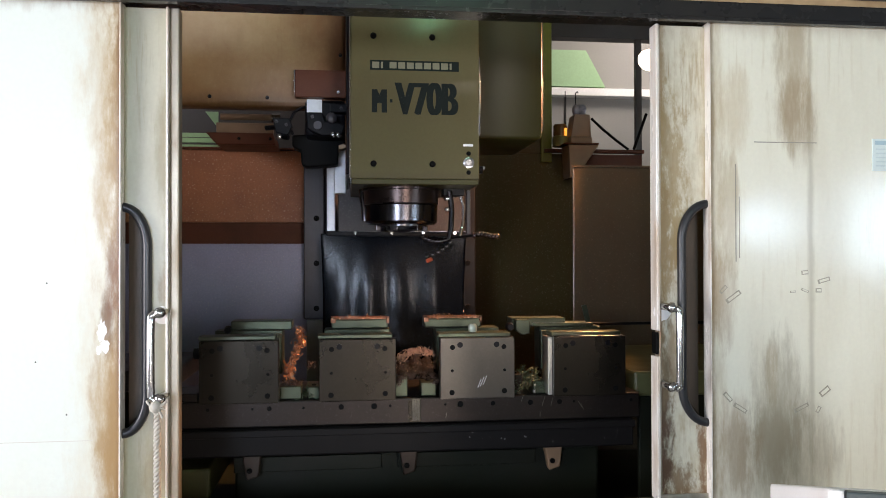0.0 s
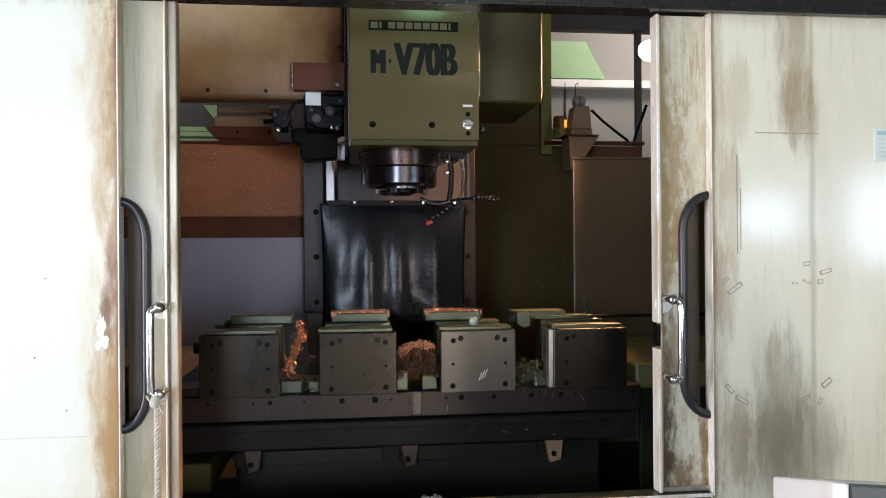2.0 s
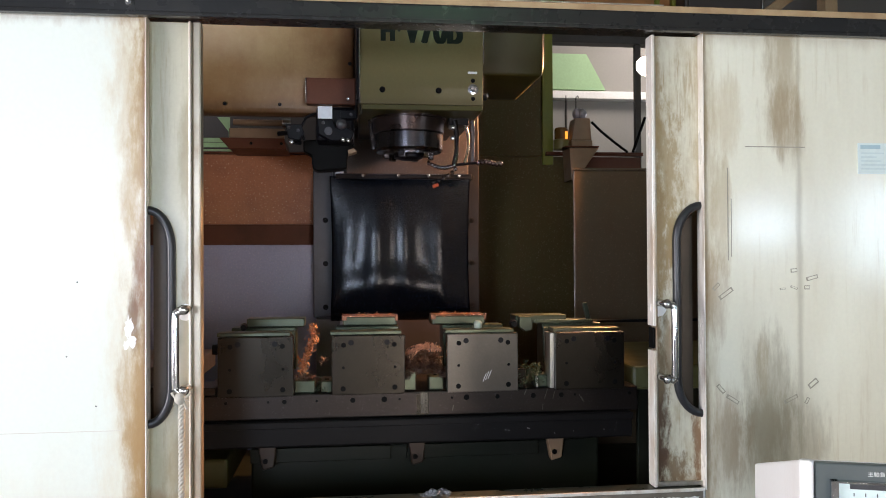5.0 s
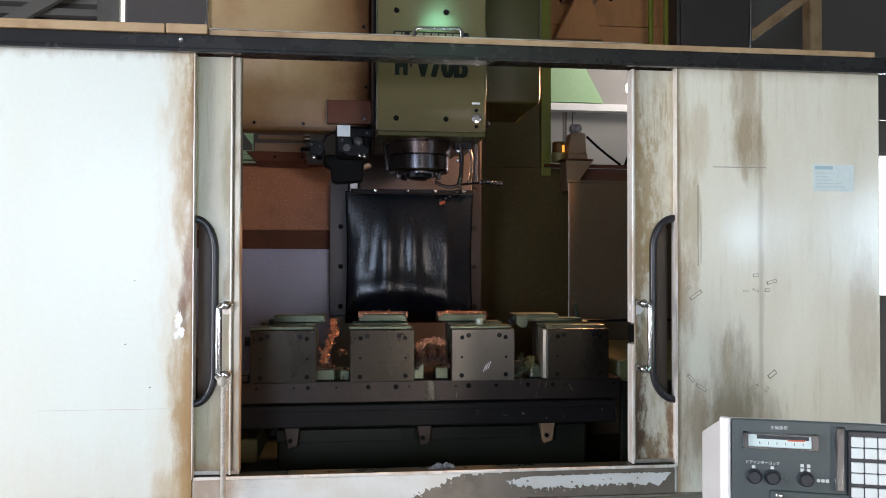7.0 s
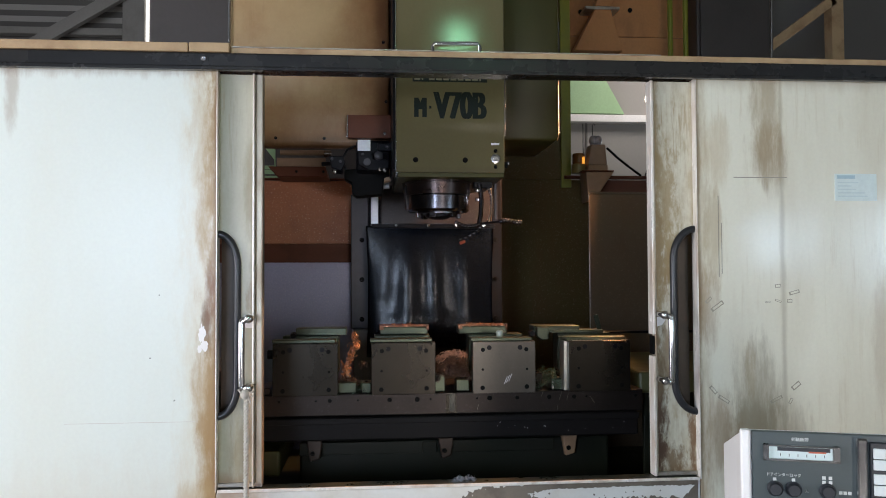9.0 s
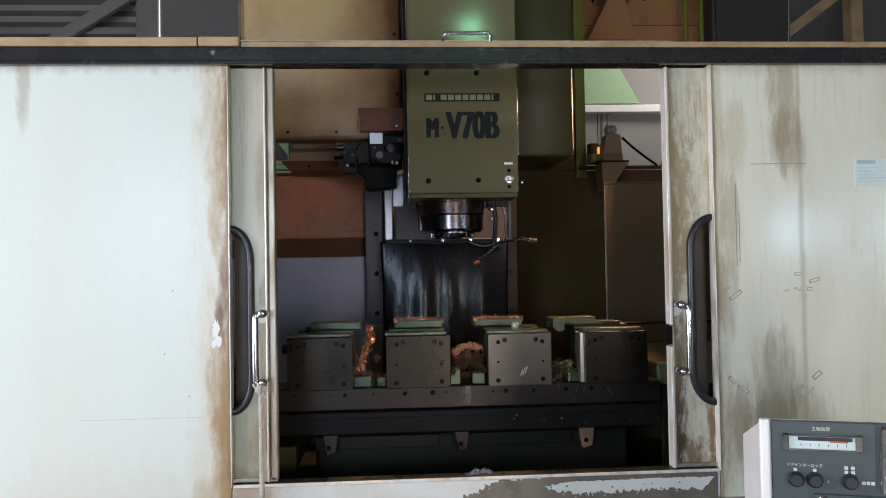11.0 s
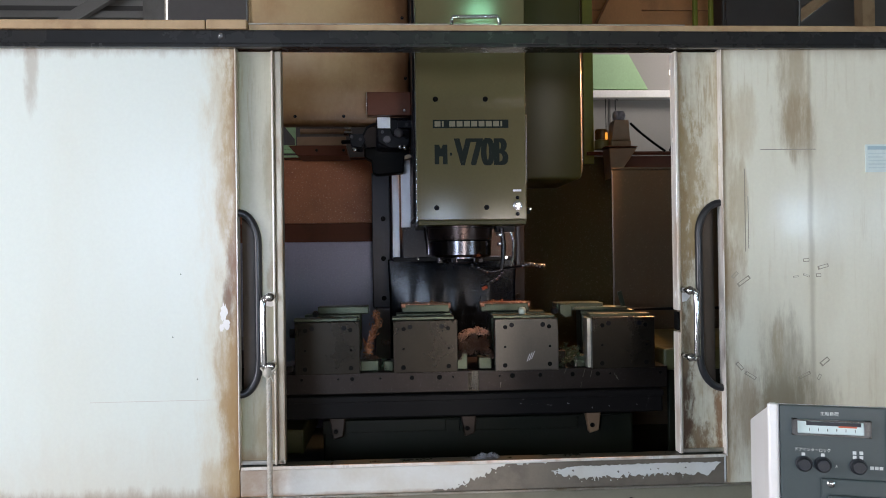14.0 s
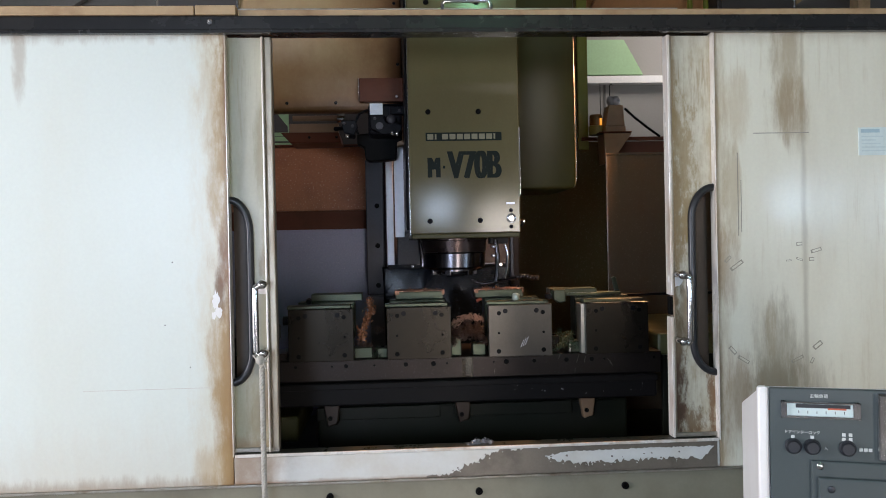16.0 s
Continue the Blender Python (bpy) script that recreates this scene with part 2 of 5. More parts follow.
# bands: shade towards the bottom and right edge, put into the paint over its stains
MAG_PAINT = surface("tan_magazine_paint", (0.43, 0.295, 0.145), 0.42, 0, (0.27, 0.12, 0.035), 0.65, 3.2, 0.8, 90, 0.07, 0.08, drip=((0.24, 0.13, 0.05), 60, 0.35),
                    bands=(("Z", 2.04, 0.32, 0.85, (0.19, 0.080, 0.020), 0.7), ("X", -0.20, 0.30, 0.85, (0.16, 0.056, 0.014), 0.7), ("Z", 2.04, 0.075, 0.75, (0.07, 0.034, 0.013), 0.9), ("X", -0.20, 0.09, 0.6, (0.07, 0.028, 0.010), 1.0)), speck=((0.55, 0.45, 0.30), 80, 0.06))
RED_BROWN = surface("oily_red_brown_paint", (0.115, 0.036, 0.018), 0.46, 0, (0.065, 0.026, 0.013), 0.6, 8, 1, 110, 0.1, 0.08, spec=0.2)
GUARD_TOP = surface("oiled_brown_guard_paint", (0.40, 0.150, 0.065), 0.36, 0, (0.22, 0.072, 0.036), 0.6, 5, 1, 110, 0.30, 0.3, speck=((0.80, 0.55, 0.38), 120, 0.6))
# the blue is reflected daylight, put into the sheet's base colour
GUARD_LOW = surface("guard_sheet_blue_sheen", (0.34, 0.355, 0.50), 0.34, 0.2, (0.23, 0.22, 0.28), 0.6, 2.2, 1, 110, 0.16, 0.2, speck=((0.55, 0.52, 0.55), 130, 0.45))
GUARD_OLIVE = surface("dark_olive_guard_paint", (0.094, 0.069, 0.024), 0.38, 0, (0.12, 0.056, 0.020), 0.8, 3.0, 0.3, 150, 0.12, 0.1, spec=0.22, speck=((0.3, 0.26, 0.18), 130, 0.35))
BOX_BROWN = surface("oily_brown_box_paint", (0.115, 0.085, 0.052), 0.34, 0, (0.11, 0.062, 0.034), 0.7, 3.5, 0.5, 150, 0.12, 0.1, speck=((0.3, 0.22, 0.15), 130, 0.3))
COLUMN_PAINT = surface("dark_grey_column_casting", (0.045, 0.042, 0.048), 0.38, 0.2, (0.035, 0.03, 0.03), 0.5, 7, 1, 120, 0.12, 0.1)
WAY_STEEL = surface("ground_way_steel", (0.66, 0.66, 0.68), 0.42, 1.0, (0.3, 0.3, 0.3), 0.4, 12, 0.2, 160, 0.08, 0.03)
VISE_STEEL = surface("blued_vise_steel", (0.031, 0.026, 0.020), 0.29, 0.8, (0.027, 0.022, 0.017), 0.7, 7, 1, 140, 0.08, 0.06, spec=0.3, speck=((0.2, 0.19, 0.16), 190, 0.02))
# vise steel again, lightened: the reflection on one plate is put into its colour
VISE_STEEL_LIT = surface("vise_steel_lightened", (0.090, 0.080, 0.067), 0.34, 0.75, (0.068, 0.060, 0.050), 0.6, 9, 0.5, 140, 0.10, 0.05, speck=((0.3, 0.28, 0.25), 190, 0.03))
JAW_STEEL = surface("oily_green_tinted_jaw_steel", (0.075, 0.088, 0.060), 0.33, 0.8, (0.045, 0.050, 0.036), 0.6, 12, 1, 140, 0.1, 0.06)
BASE_STEEL = surface("dark_fixture_base_steel", (0.037, 0.030, 0.027), 0.34, 0.8, (0.030, 0.024, 0.021), 0.6, 6, 1, 140, 0.1, 0.07, spec=0.3, speck=((0.3, 0.28, 0.26), 170, 0.06))
TABLE_IRON = surface("black_table_casting", (0.009, 0.008, 0.008), 0.45, 0.0, (0.008, 0.007, 0.007), 0.5, 6, 1, 120, 0.15, 0.1, spec=0.12)
SADDLE_GREEN = surface("dark_green_saddle_paint", (0.013, 0.015, 0.009), 0.42, 0, (0.018, 0.016, 0.012), 0.6, 5, 1, 120, 0.15, 0.1, spec=0.2)
LUG_BRASS = surface("brown_oiled_bracket", (0.045, 0.028, 0.018), 0.4, 0.3, (0.04, 0.03, 0.02), 0.6, 16)
HOLE_BLACK = surface("black_socket", (0.004, 0.004, 0.004), 0.5, spec=0.06)
# the work lamp's orange glint and sparkle on the blocks, put into the colour
LAMP_GLINT = surface("lamp_glint_on_block", (0.17, 0.075, 0.045), 0.33, 0.85, (0.32, 0.16, 0.10), 0.7, 45, 1, 160, 0.2, 0.3, speck=((0.75, 0.5, 0.38), 90, 0.8))
# chips under the work lamp: its orange light is put into their base colour
LAMPLIT_SWARF = surface("orange_lamplit_swarf", (0.50, 0.225, 0.115), 0.3, 0.45, (0.2, 0.1, 0.06), 0.6, 40, 1, 160, 0.2, 0)
DULL_SWARF = surface("dull_copper_swarf", (0.100, 0.060, 0.045), 0.4, 0.4, (0.05, 0.028, 0.022), 0.6, 30, 1, 160, 0.2, 0)
GREEN_SWARF = surface("green_tinted_swarf", (0.085, 0.13, 0.08), 0.4, 0.6, (0.06, 0.09, 0.06), 0.6, 40, 1, 160, 0.2, 0)
SPINDLE_STEEL = surface("polished_spindle_steel", (0.105, 0.10, 0.11), 0.22, 1.0, (0.2, 0.15, 0.13), 0.5, 10, 1, 140, 0.06, 0.02)
SPINDLE_BROWN = surface("heat_browned_spindle_steel", (0.058, 0.040, 0.036), 0.3, 0.9, (0.1, 0.07, 0.06), 0.5, 12, 1, 140, 0.06, 0.02)
WHITE_PLASTIC = surface("white_label", (0.80, 0.84, 0.90), 0.4, 0, (0.6, 0.62, 0.62), 0.3, 12)
PANEL_WHITE = surface("ivory_console_paint", (0.90, 0.88, 0.85), 0.35, 0, (0.70, 0.63, 0.58), 0.4, 5, 0.4, 120, 0.04, 0.04)
PANEL_GREY = surface("dark_grey_console_face", (0.060, 0.076, 0.076), 0.36, 0, (0.074, 0.088, 0.086), 0.4, 8, 1, 160, 0.06, 0.05)
KNOB_BLACK = surface("black_knob_plastic", (0.018, 0.02, 0.024), 0.38)
MARK_GREEN = surface("dark_green_lettering", (0.008, 0.013, 0.010), 0.5, spec=0.14)
TAPE_GREY = surface("dirty_tape_residue", (0.38, 0.355, 0.28), 0.5, 0, (0.22, 0.2, 0.15), 0.6, 60)
INK = surface("grey_scratch", (0.30, 0.28, 0.23), 0.5)
ROPE_WHITE = surface("white_cotton_rope", (0.48, 0.45, 0.39), 0.8, 0, (0.35, 0.3, 0.22), 0.6, 30, 1, 200, 0.15, 0.3)
AMBER_GLOW = glow("lit_amber_element", (1.0, 0.42, 0.05), 0.9)
BULB = glow("hot_lamp_bulb", (1.0, 0.80, 0.55), 16.0)
TAN_PLASTIC = surface("tan_regulator_paint", (0.27, 0.17, 0.10), 0.42, 0, (0.18, 0.11, 0.055), 0.5, 15)
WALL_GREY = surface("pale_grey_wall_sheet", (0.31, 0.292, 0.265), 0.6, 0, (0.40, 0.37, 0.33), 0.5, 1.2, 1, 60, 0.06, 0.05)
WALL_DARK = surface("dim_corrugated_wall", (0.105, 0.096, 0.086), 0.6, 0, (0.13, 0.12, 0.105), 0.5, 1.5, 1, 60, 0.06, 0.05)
CEILING_DARK = surface("dusty_roof_sheet", (0.16, 0.15, 0.13), 0.7, 0, (0.10, 0.09, 0.08), 0.5, 1.5)
GREEN_SHEET = surface("pale_green_sheet", (0.36, 0.56, 0.30), 0.5, 0, (0.30, 0.46, 0.25), 0.4, 2)
BEAM_WHITE = surface("white_beam_paint", (0.92, 0.90, 0.86), 0.5, 0, (0.7, 0.68, 0.6), 0.3, 4)
# orange of the work lamp's light is put into this brown
LAMPLIT_BROWN = surface("brown_with_lamp_orange", (0.50, 0.22, 0.075), 0.5, 0, (0.22, 0.10, 0.04), 0.6, 5, 0.5)
POST_GREEN = surface("yellow_green_post_paint", (0.20, 0.21, 0.02), 0.4, 0, (0.15, 0.15, 0.03), 0.5, 6)
STEELWORK = surface("dusty_steelwork_paint", (0.25, 0.235, 0.21), 0.55, 0, (0.15, 0.13, 0.11), 0.6, 3)
CARRIAGE_BROWN = surface("oily_brown_carriage_plate", (0.034, 0.026, 0.024), 0.36, 0.3, (0.025, 0.018, 0.016), 0.6, 8, 1, 140, 0.12, 0.1, speck=((0.3, 0.27, 0.25), 150, 0.2))
GREY_CHIPS = surface("pale_grey_chips", (0.34, 0.37, 0.42), 0.35, 0.6, (0.2, 0.24, 0.26), 0.6, 40, 1, 160, 0.2, 0)
CREST_SWARF = surface("pale_pink_copper_swarf", (0.55, 0.36, 0.27), 0.35, 0.5, (0.25, 0.14, 0.10), 0.6, 40, 1, 160, 0.2, 0)
CONCRETE = surface("oily_concrete_floor", (0.22, 0.21, 0.19), 0.55, 0, (0.10, 0.095, 0.085), 0.7, 1.2, 1, 40, 0.12, 0.15)
WINDOW_GLOW = glow("bright_window_pane", (0.86, 0.95, 1.0), 2.2)
SMOKED = surface("charcoal_paint", (0.06, 0.05, 0.045), 0.45, 0, (0.04, 0.035, 0.03), 0.5, 4)


# ---- builders ----
def thing(name, label, category, place=(0, 0, 0), group="", kind=""):
    ob = new(name)
    ob.empty_display_size = 0.1
    ob.location = place
    return tagged(ob, label, category, group, kind)


def part(name, bm, material, parent=None, label="", smooth=None):
    """Links a bmesh, drawn in world places, as one mesh under a thing or a part."""
    me = bpy.data.meshes.new(name)
    bmesh.ops.recalc_face_normals(bm, faces=bm.faces)
    if smooth:
        for f in bm.faces:
            f.smooth = True
        for e in bm.edges:
            e.smooth = len(e.link_faces) == 2 and e.calc_face_angle(0) < radians(smooth)
    bm.to_mesh(me)
    bm.free()
    me.materials.append(material)
    ob = new(name, me)
    if parent:
        ob.parent = parent
        if parent.type == "EMPTY":
            ob.matrix_parent_inverse = parent.matrix_basis.inverted()
    return tagged(ob, label)


def boxes(*list_, bev=0.003):
    bm = bmesh.new()
    for x0, x1, y0, y1, z0, z1 in list_:
        made = bmesh.ops.create_cube(bm, size=1, matrix=Matrix.LocRotScale(((x0 + x1) / 2, (y0 + y1) / 2, (z0 + z1) / 2), None, (abs(x1 - x0), abs(y1 - y0), abs(z1 - z0))))
        if bev:
            edges = {e for v in made["verts"] for e in v.link_edges}
            bmesh.ops.bevel(bm, geom=list(edges), offset=min(bev, 0.45 * min(abs(x1 - x0), abs(y1 - y0), abs(z1 - z0))), segments=2, affect="EDGES", profile=0.5)
    return bm


def turned(bm, m):
    bmesh.ops.transform(bm, matrix=m, verts=bm.verts)
    return bm


def prism(outline, y0, y1, bev=0.0):
    """An outline in x and z, drawn out along y."""
    bm = bmesh.new()
    front = bm.faces.new([bm.verts.new((x, y0, z)) for x, z in outline])
    made = bmesh.ops.extrude_face_region(bm, geom=[front])
    bmesh.ops.translate(bm, vec=(0, y1 - y0, 0), verts=[v for v in made["geom"] if isinstance(v, bmesh.types.BMVert)])
    if bev:
        bmesh.ops.bevel(bm, geom=list(bm.edges), offset=bev, segments=2, affect="EDGES", profile=0.5)
    return bm


def lathe(profile, n=24, m=Matrix.Identity(4)):
    """A profile of (radius, height) turned round z, closed at its ends."""
    bm = bmesh.new()
    rings = [[bm.verts.new((r * math.cos(2 * math.pi * i / n), r * math.sin(2 * math.pi * i / n), z)) for i in range(n)] for r, z in profile]
    for a, b in zip(rings, rings[1:]):
        for i in range(n):
            bm.faces.new((a[i], a[(i + 1) % n], b[(i + 1) % n], b[i]))
    bm.faces.new(rings[0][::-1])
    bm.faces.new(rings[-1])
    return turned(bm, m)


def tube(points, r, n=10, closed_ends=True):
    bm = bmesh.new()
    pts = [Vector(p) for p in points]
    rings, side = [], None
    for i, p in enumerate(pts):
        d = (pts[min(i + 1, len(pts) - 1)] - pts[max(i - 1, 0)]).normalized()
        side = (side - d * side.dot(d)).normalized() if side else d.orthogonal().normalized()
        up = d.cross(side)
        rings.append([bm.verts.new(p + r * (math.cos(2 * math.pi * k / n) * side + math.sin(2 * math.pi * k / n) * up)) for k in range(n)])
    for a, b in zip(rings, rings[1:]):
        for k in range(n):
            bm.faces.new((a[k], a[(k + 1) % n], b[(k + 1) % n], b[k]))
    if closed_ends:
        bm.faces.new(rings[0][::-1])
        bm.faces.new(rings[-1])
    return bm


def arc(cx, cz, r, a0, a1, n=8):
    return [(cx + r * math.cos(radians(a0 + (a1 - a0) * i / n)), cz + r * math.sin(radians(a0 + (a1 - a0) * i / n))) for i in range(n + 1)]


FACING = pose(0, 0, 0, 90)  # turns z towards -y


def bolt_head(x, y, z, r=0.008, deep=0.006, socket=True):
    """A round socket-head screw on a face that looks to -y."""
    prof = [(r, -0.002), (r, deep * 0.8), (r * 0.85, deep)] + ([(r * 0.5, deep), (r * 0.5, deep * 0.3)] if socket else [])
    return lathe(prof, 14, Matrix.Translation((x, y, z)) @ FACING)


def pocket(x, y, z, r=0.007):
    """A dark socket screw set nearly flush."""
    return lathe([(r, -0.001), (r, 0.0004), (r * 0.9, 0.0009)], 12, Matrix.Translation((x, y, z)) @ FACING)


def words(name, body, material, parent, place, height, width, bold=0.004, label="", deep=0.0008):
    """Lettering on a face that looks to -y, its lower left corner at place."""
    cu = bpy.data.curves.new(name, "FONT")
    cu.body, cu.extrude, cu.offset = body, deep, 0.0
    cu.size = 1.0
    tmp = bpy.data.objects.new(name + "_draft", cu)
    me = bpy.data.meshes.new_from_object(tmp)
    bpy.data.objects.remove(tmp)
    co = np.empty(len(me.vertices) * 3)
    me.vertices.foreach_get("co", co)
    co = co.reshape(-1, 3)
    lo, hi = co.min(0), co.max(0)
    out = np.empty_like(co)
    out[:, 0] = place[0] + bold + (co[:, 0] - lo[0]) / (hi[0] - lo[0]) * (width - 2 * bold)
    out[:, 2] = place[2] + (co[:, 1] - lo[1]) / (hi[1] - lo[1]) * height
    out[:, 1] = place[1] - co[:, 2] / (hi[2] - lo[2]) * 2 * deep
    bm, plain = bmesh.new(), bpy.data.meshes.new(name)
    for k in (0, -1, 1, -0.5, 0.5):
        shifted = out + np.array((k * bold, -0.00012 * abs(2 * k + (k > 0)), 0))
        me.vertices.foreach_set("co", shifted.ravel())
        bm.from_mesh(me)
    bm.to_mesh(plain)
    bm.free()
    me = plain
    me.materials.clear()
    me.materials.append(material)
    ob = new(name, me)
    ob.parent = parent
    if parent.type == "EMPTY":
        ob.matrix_parent_inverse = parent.matrix_basis.inverted()
    return tagged(ob, label)


def setting(name, bm, material, label, category):
    return tagged(part(name, bm, material), label, category, kind="structure")


# ---- the workshop ----
setting("floor", boxes((-4.8, 6.4, -5.8, 4.9, -0.2, 0.0), bev=0), CONCRETE, "oily grey concrete workshop floor", "floor")
setting("wall_north", boxes((-4.8, 6.4, 4.7, 4.9, 0.0, 4.2), bev=0), WALL_GREY, "pale grey sheet wall behind the machine", "wall")
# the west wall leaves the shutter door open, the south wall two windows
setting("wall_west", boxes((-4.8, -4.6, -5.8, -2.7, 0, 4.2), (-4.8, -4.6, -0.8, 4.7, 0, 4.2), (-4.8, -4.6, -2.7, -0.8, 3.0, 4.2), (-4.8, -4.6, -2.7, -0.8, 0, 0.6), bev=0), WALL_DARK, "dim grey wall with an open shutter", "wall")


def pierced(x0, x1, z0, z1, holes):
    """Boxes of a wall along x that leave the holes (x0, x1, z0, z1), given from west to east, open."""
    made, at = [], x0
    for a, b_, c, d in holes:
        made += [(at, a, -5.8, -5.6, z0, z1)] + ([(a, b_, -5.8, -5.6, z0, c)] if c > z0 else []) + [(a, b_, -5.8, -5.6, d, z1)]
        at = b_
    return made + [(at, x1, -5.8, -5.6, z0, z1)]


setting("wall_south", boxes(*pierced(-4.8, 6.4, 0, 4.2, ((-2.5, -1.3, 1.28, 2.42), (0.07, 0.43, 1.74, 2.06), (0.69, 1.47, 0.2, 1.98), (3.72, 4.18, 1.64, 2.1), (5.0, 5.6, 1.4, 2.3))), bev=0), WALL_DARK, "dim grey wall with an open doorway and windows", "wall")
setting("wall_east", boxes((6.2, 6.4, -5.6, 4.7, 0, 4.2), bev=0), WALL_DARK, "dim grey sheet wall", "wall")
setting("ceiling", boxes((-4.8, 6.4, -5.8, 4.9, 4.2, 4.3), bev=0), CEILING_DARK, "dark dusty roof sheets", "ceiling")
setting("trim_beam", boxes((1.2, 4.6, 4.60, 4.70, 2.92, 2.985)), BEAM_WHITE, "white horizontal beam along the wall", "beam")
setting("trim_green_sheet", prism([(1.25, 3.0), (2.0, 3.0), (1.83, 3.31), (1.25, 3.31)], 4.62, 4.69), GREEN_SHEET, "pale green sheet above the beam", "panel")
setting("trim_panel_joint", boxes((1.66, 1.675, 4.685, 4.70, 1.0, 2.92), (2.30, 2.315, 4.685, 4.70, 1.0, 2.92), bev=0), WALL_DARK, "dark joint between wall sheets", "trim")
north_window = thing("window_1", "tall bright window beside the machine", "window", (4.6, 4.7, 1.3), kind="structure")
part("window_frame", boxes((4.22, 4.26, 4.60, 4.70, 1.20, 2.60), (4.94, 4.98, 4.60, 4.70, 1.20, 2.60), (4.22, 4.98, 4.60, 4.70, 2.56, 2.60), (4.22, 4.98, 4.60, 4.70, 1.20, 1.24)), STEEL, north_window)
part("pane", boxes((4.26, 4.94, 4.66, 4.68, 1.24, 2.56), bev=0), WINDOW_GLOW, north_window)

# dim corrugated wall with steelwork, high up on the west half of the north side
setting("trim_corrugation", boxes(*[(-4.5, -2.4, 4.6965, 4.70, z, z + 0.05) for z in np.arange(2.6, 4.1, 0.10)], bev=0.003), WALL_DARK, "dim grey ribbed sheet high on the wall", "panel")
setting("trim_girt", boxes((-4.5, -2.4, 4.54, 4.62, 3.60, 3.66), bev=0.004), STEELWORK, "grey steel girt across the wall", "beam")
setting("trim_post", boxes((-2.40, -2.22, 4.50, 4.62, 0.0, 4.2), bev=0.004), STEELWORK, "grey steel post at the wall", "post")
setting("trim_window_strip", boxes((-2.225, -2.175, 4.55, 4.60, 2.6, 4.2), bev=0), glow("daylit_gap", (0.95, 0.93, 0.82), 1.2), "narrow bright gap of daylight", "window")
setting("trim_brace", turned(boxes((-0.75, 0.75, -0.03, 0.03, -0.05, 0.05)), Matrix.Translation((-2.72, 4.45, 3.72)) @ pose(0, 0, 0, 0, -32)), STEELWORK, "grey diagonal steel brace", "brace")

# things high up behind the machine on the east side
boards = thing("board_stack", "brown wooden boards on a high rack, orange lamp light in their colour", "boards", (1.4, 3.0, 3.0))
part("board", boxes((0.97, 1.94, 3.05, 3.15, 3.085, 3.22)), LAMPLIT_BROWN, boards)
part("board", boxes((0.97, 1.94, 3.07, 3.15, 3.23, 3.75)), LAMPLIT_BROWN, boards)
part("bearer", boxes((0.97, 1.94, 3.07, 3.17, 2.98, 3.083)), SMOKED, boards, "dark bearer under the boards")
for bx_, bz_ in ((1.08, 3.40), (1.19, 3.40), (1.10, 3.50), (1.55, 3.42)):
    part("bolt", bolt_head(bx_, 3.066, bz_, 0.016, 0.01), HOLE_BLACK, boards)
for lx in (1.0, 1.70):
    part("rack_leg", boxes((lx, lx + 0.04, 3.09, 3.13, 0.0, 2.98)), SMOKED, boards)
hopper = thing("sheet_funnel", "brown sheet metal funnel above the machine, orange lamp light in its colour", "funnel", (1.3, 2.95, 3.1))
part("lower_cone", prism([(1.10, 3.08), (1.44, 3.08), (1.36, 3.37), (1.25, 3.37)], 2.90, 3.03, 0.004), LAMPLIT_BROWN, hopper)
part("upper_cone", prism([(1.25, 3.39), (1.36, 3.39), (1.48, 3.60), (1.36, 3.66)], 2.90, 3.03, 0.004), LAMPLIT_BROWN, hopper)
part("hanger", tube([(1.42, 2.96, 3.6), (1.42, 2.96, 4.2)], 0.012, 8), STEEL, hopper)
part("clip", boxes((1.18, 1.42, 2.89, 3.04, 3.365, 3.385)), STEEL, hopper)
for gx in (1.78, 1.89):
    post = thing("green_pipe", "yellow-green painted upright pipe", "pipe", (gx, 2.9, 2.6), group="upright pipes")
    part("pipe", tube([(gx, 2.9, 2.4), (gx, 2.9, 4.2)], 0.018), POST_GREEN, post)
# added box: stands in for a dark blurred patch
cab = thing("dark_hanging_box", "charcoal box added high beside the machine in place of a dark blur", "cabinet", (2.1, 2.9, 3.0))
part("body", boxes((1.95, 2.48, 2.85, 3.2, 2.75, 4.1), bev=0.01), SMOKED, cab)
part("door", boxes((1.97, 2.46, 2.83, 2.85, 2.78, 4.08), bev=0.004), SMOKED, cab)
frame_east = thing("timber_frame", "tan timber frame with a diagonal strut", "frame", (2.9, 3.0, 2.6))
part("post", boxes((2.99, 3.08, 2.95, 3.05, 2.6, 4.2)), TAN_LEDGE, frame_east)
part("strut", turned(boxes((-0.34, 0.34, -0.03, 0.03, -0.035, 0.035)), Matrix.Translation((2.74, 2.98, 3.30)) @ pose(0, 0, 0, 0, -36)), TAN_LEDGE, frame_east)
part("pipe", tube([(2.53, 2.95, 2.9), (2.56, 2.95, 4.2)], 0.012), CHROME, frame_east)
part("wall_sheet", boxes((3.10, 4.2, 3.05, 3.08, 2.6, 4.2)), WALL_DARK, frame_east)

# ---- the machine's enclosure ----
shell = thing("machine_enclosure", "cream sheet-metal enclosure of a machining center, stained with rust", "machine", (0, 0.6, 0))
part("front_panel", prism([(-2.1, 0.822), (-0.74, 0.822), (-0.74, 2.156), (-2.1, 2.156)], -0.02, 0.0, 0.0025), LEFT_PAINT, shell, "overlit cream panel with a rusty edge")
part("front_panel", prism([(0.734, 0.822), (1.418, 0.822), (1.418, 2.156), (0.734, 2.156)], -0.02, 0.0, 0.0025), RIGHT_PAINT, shell, "cream panel with sooty smears")
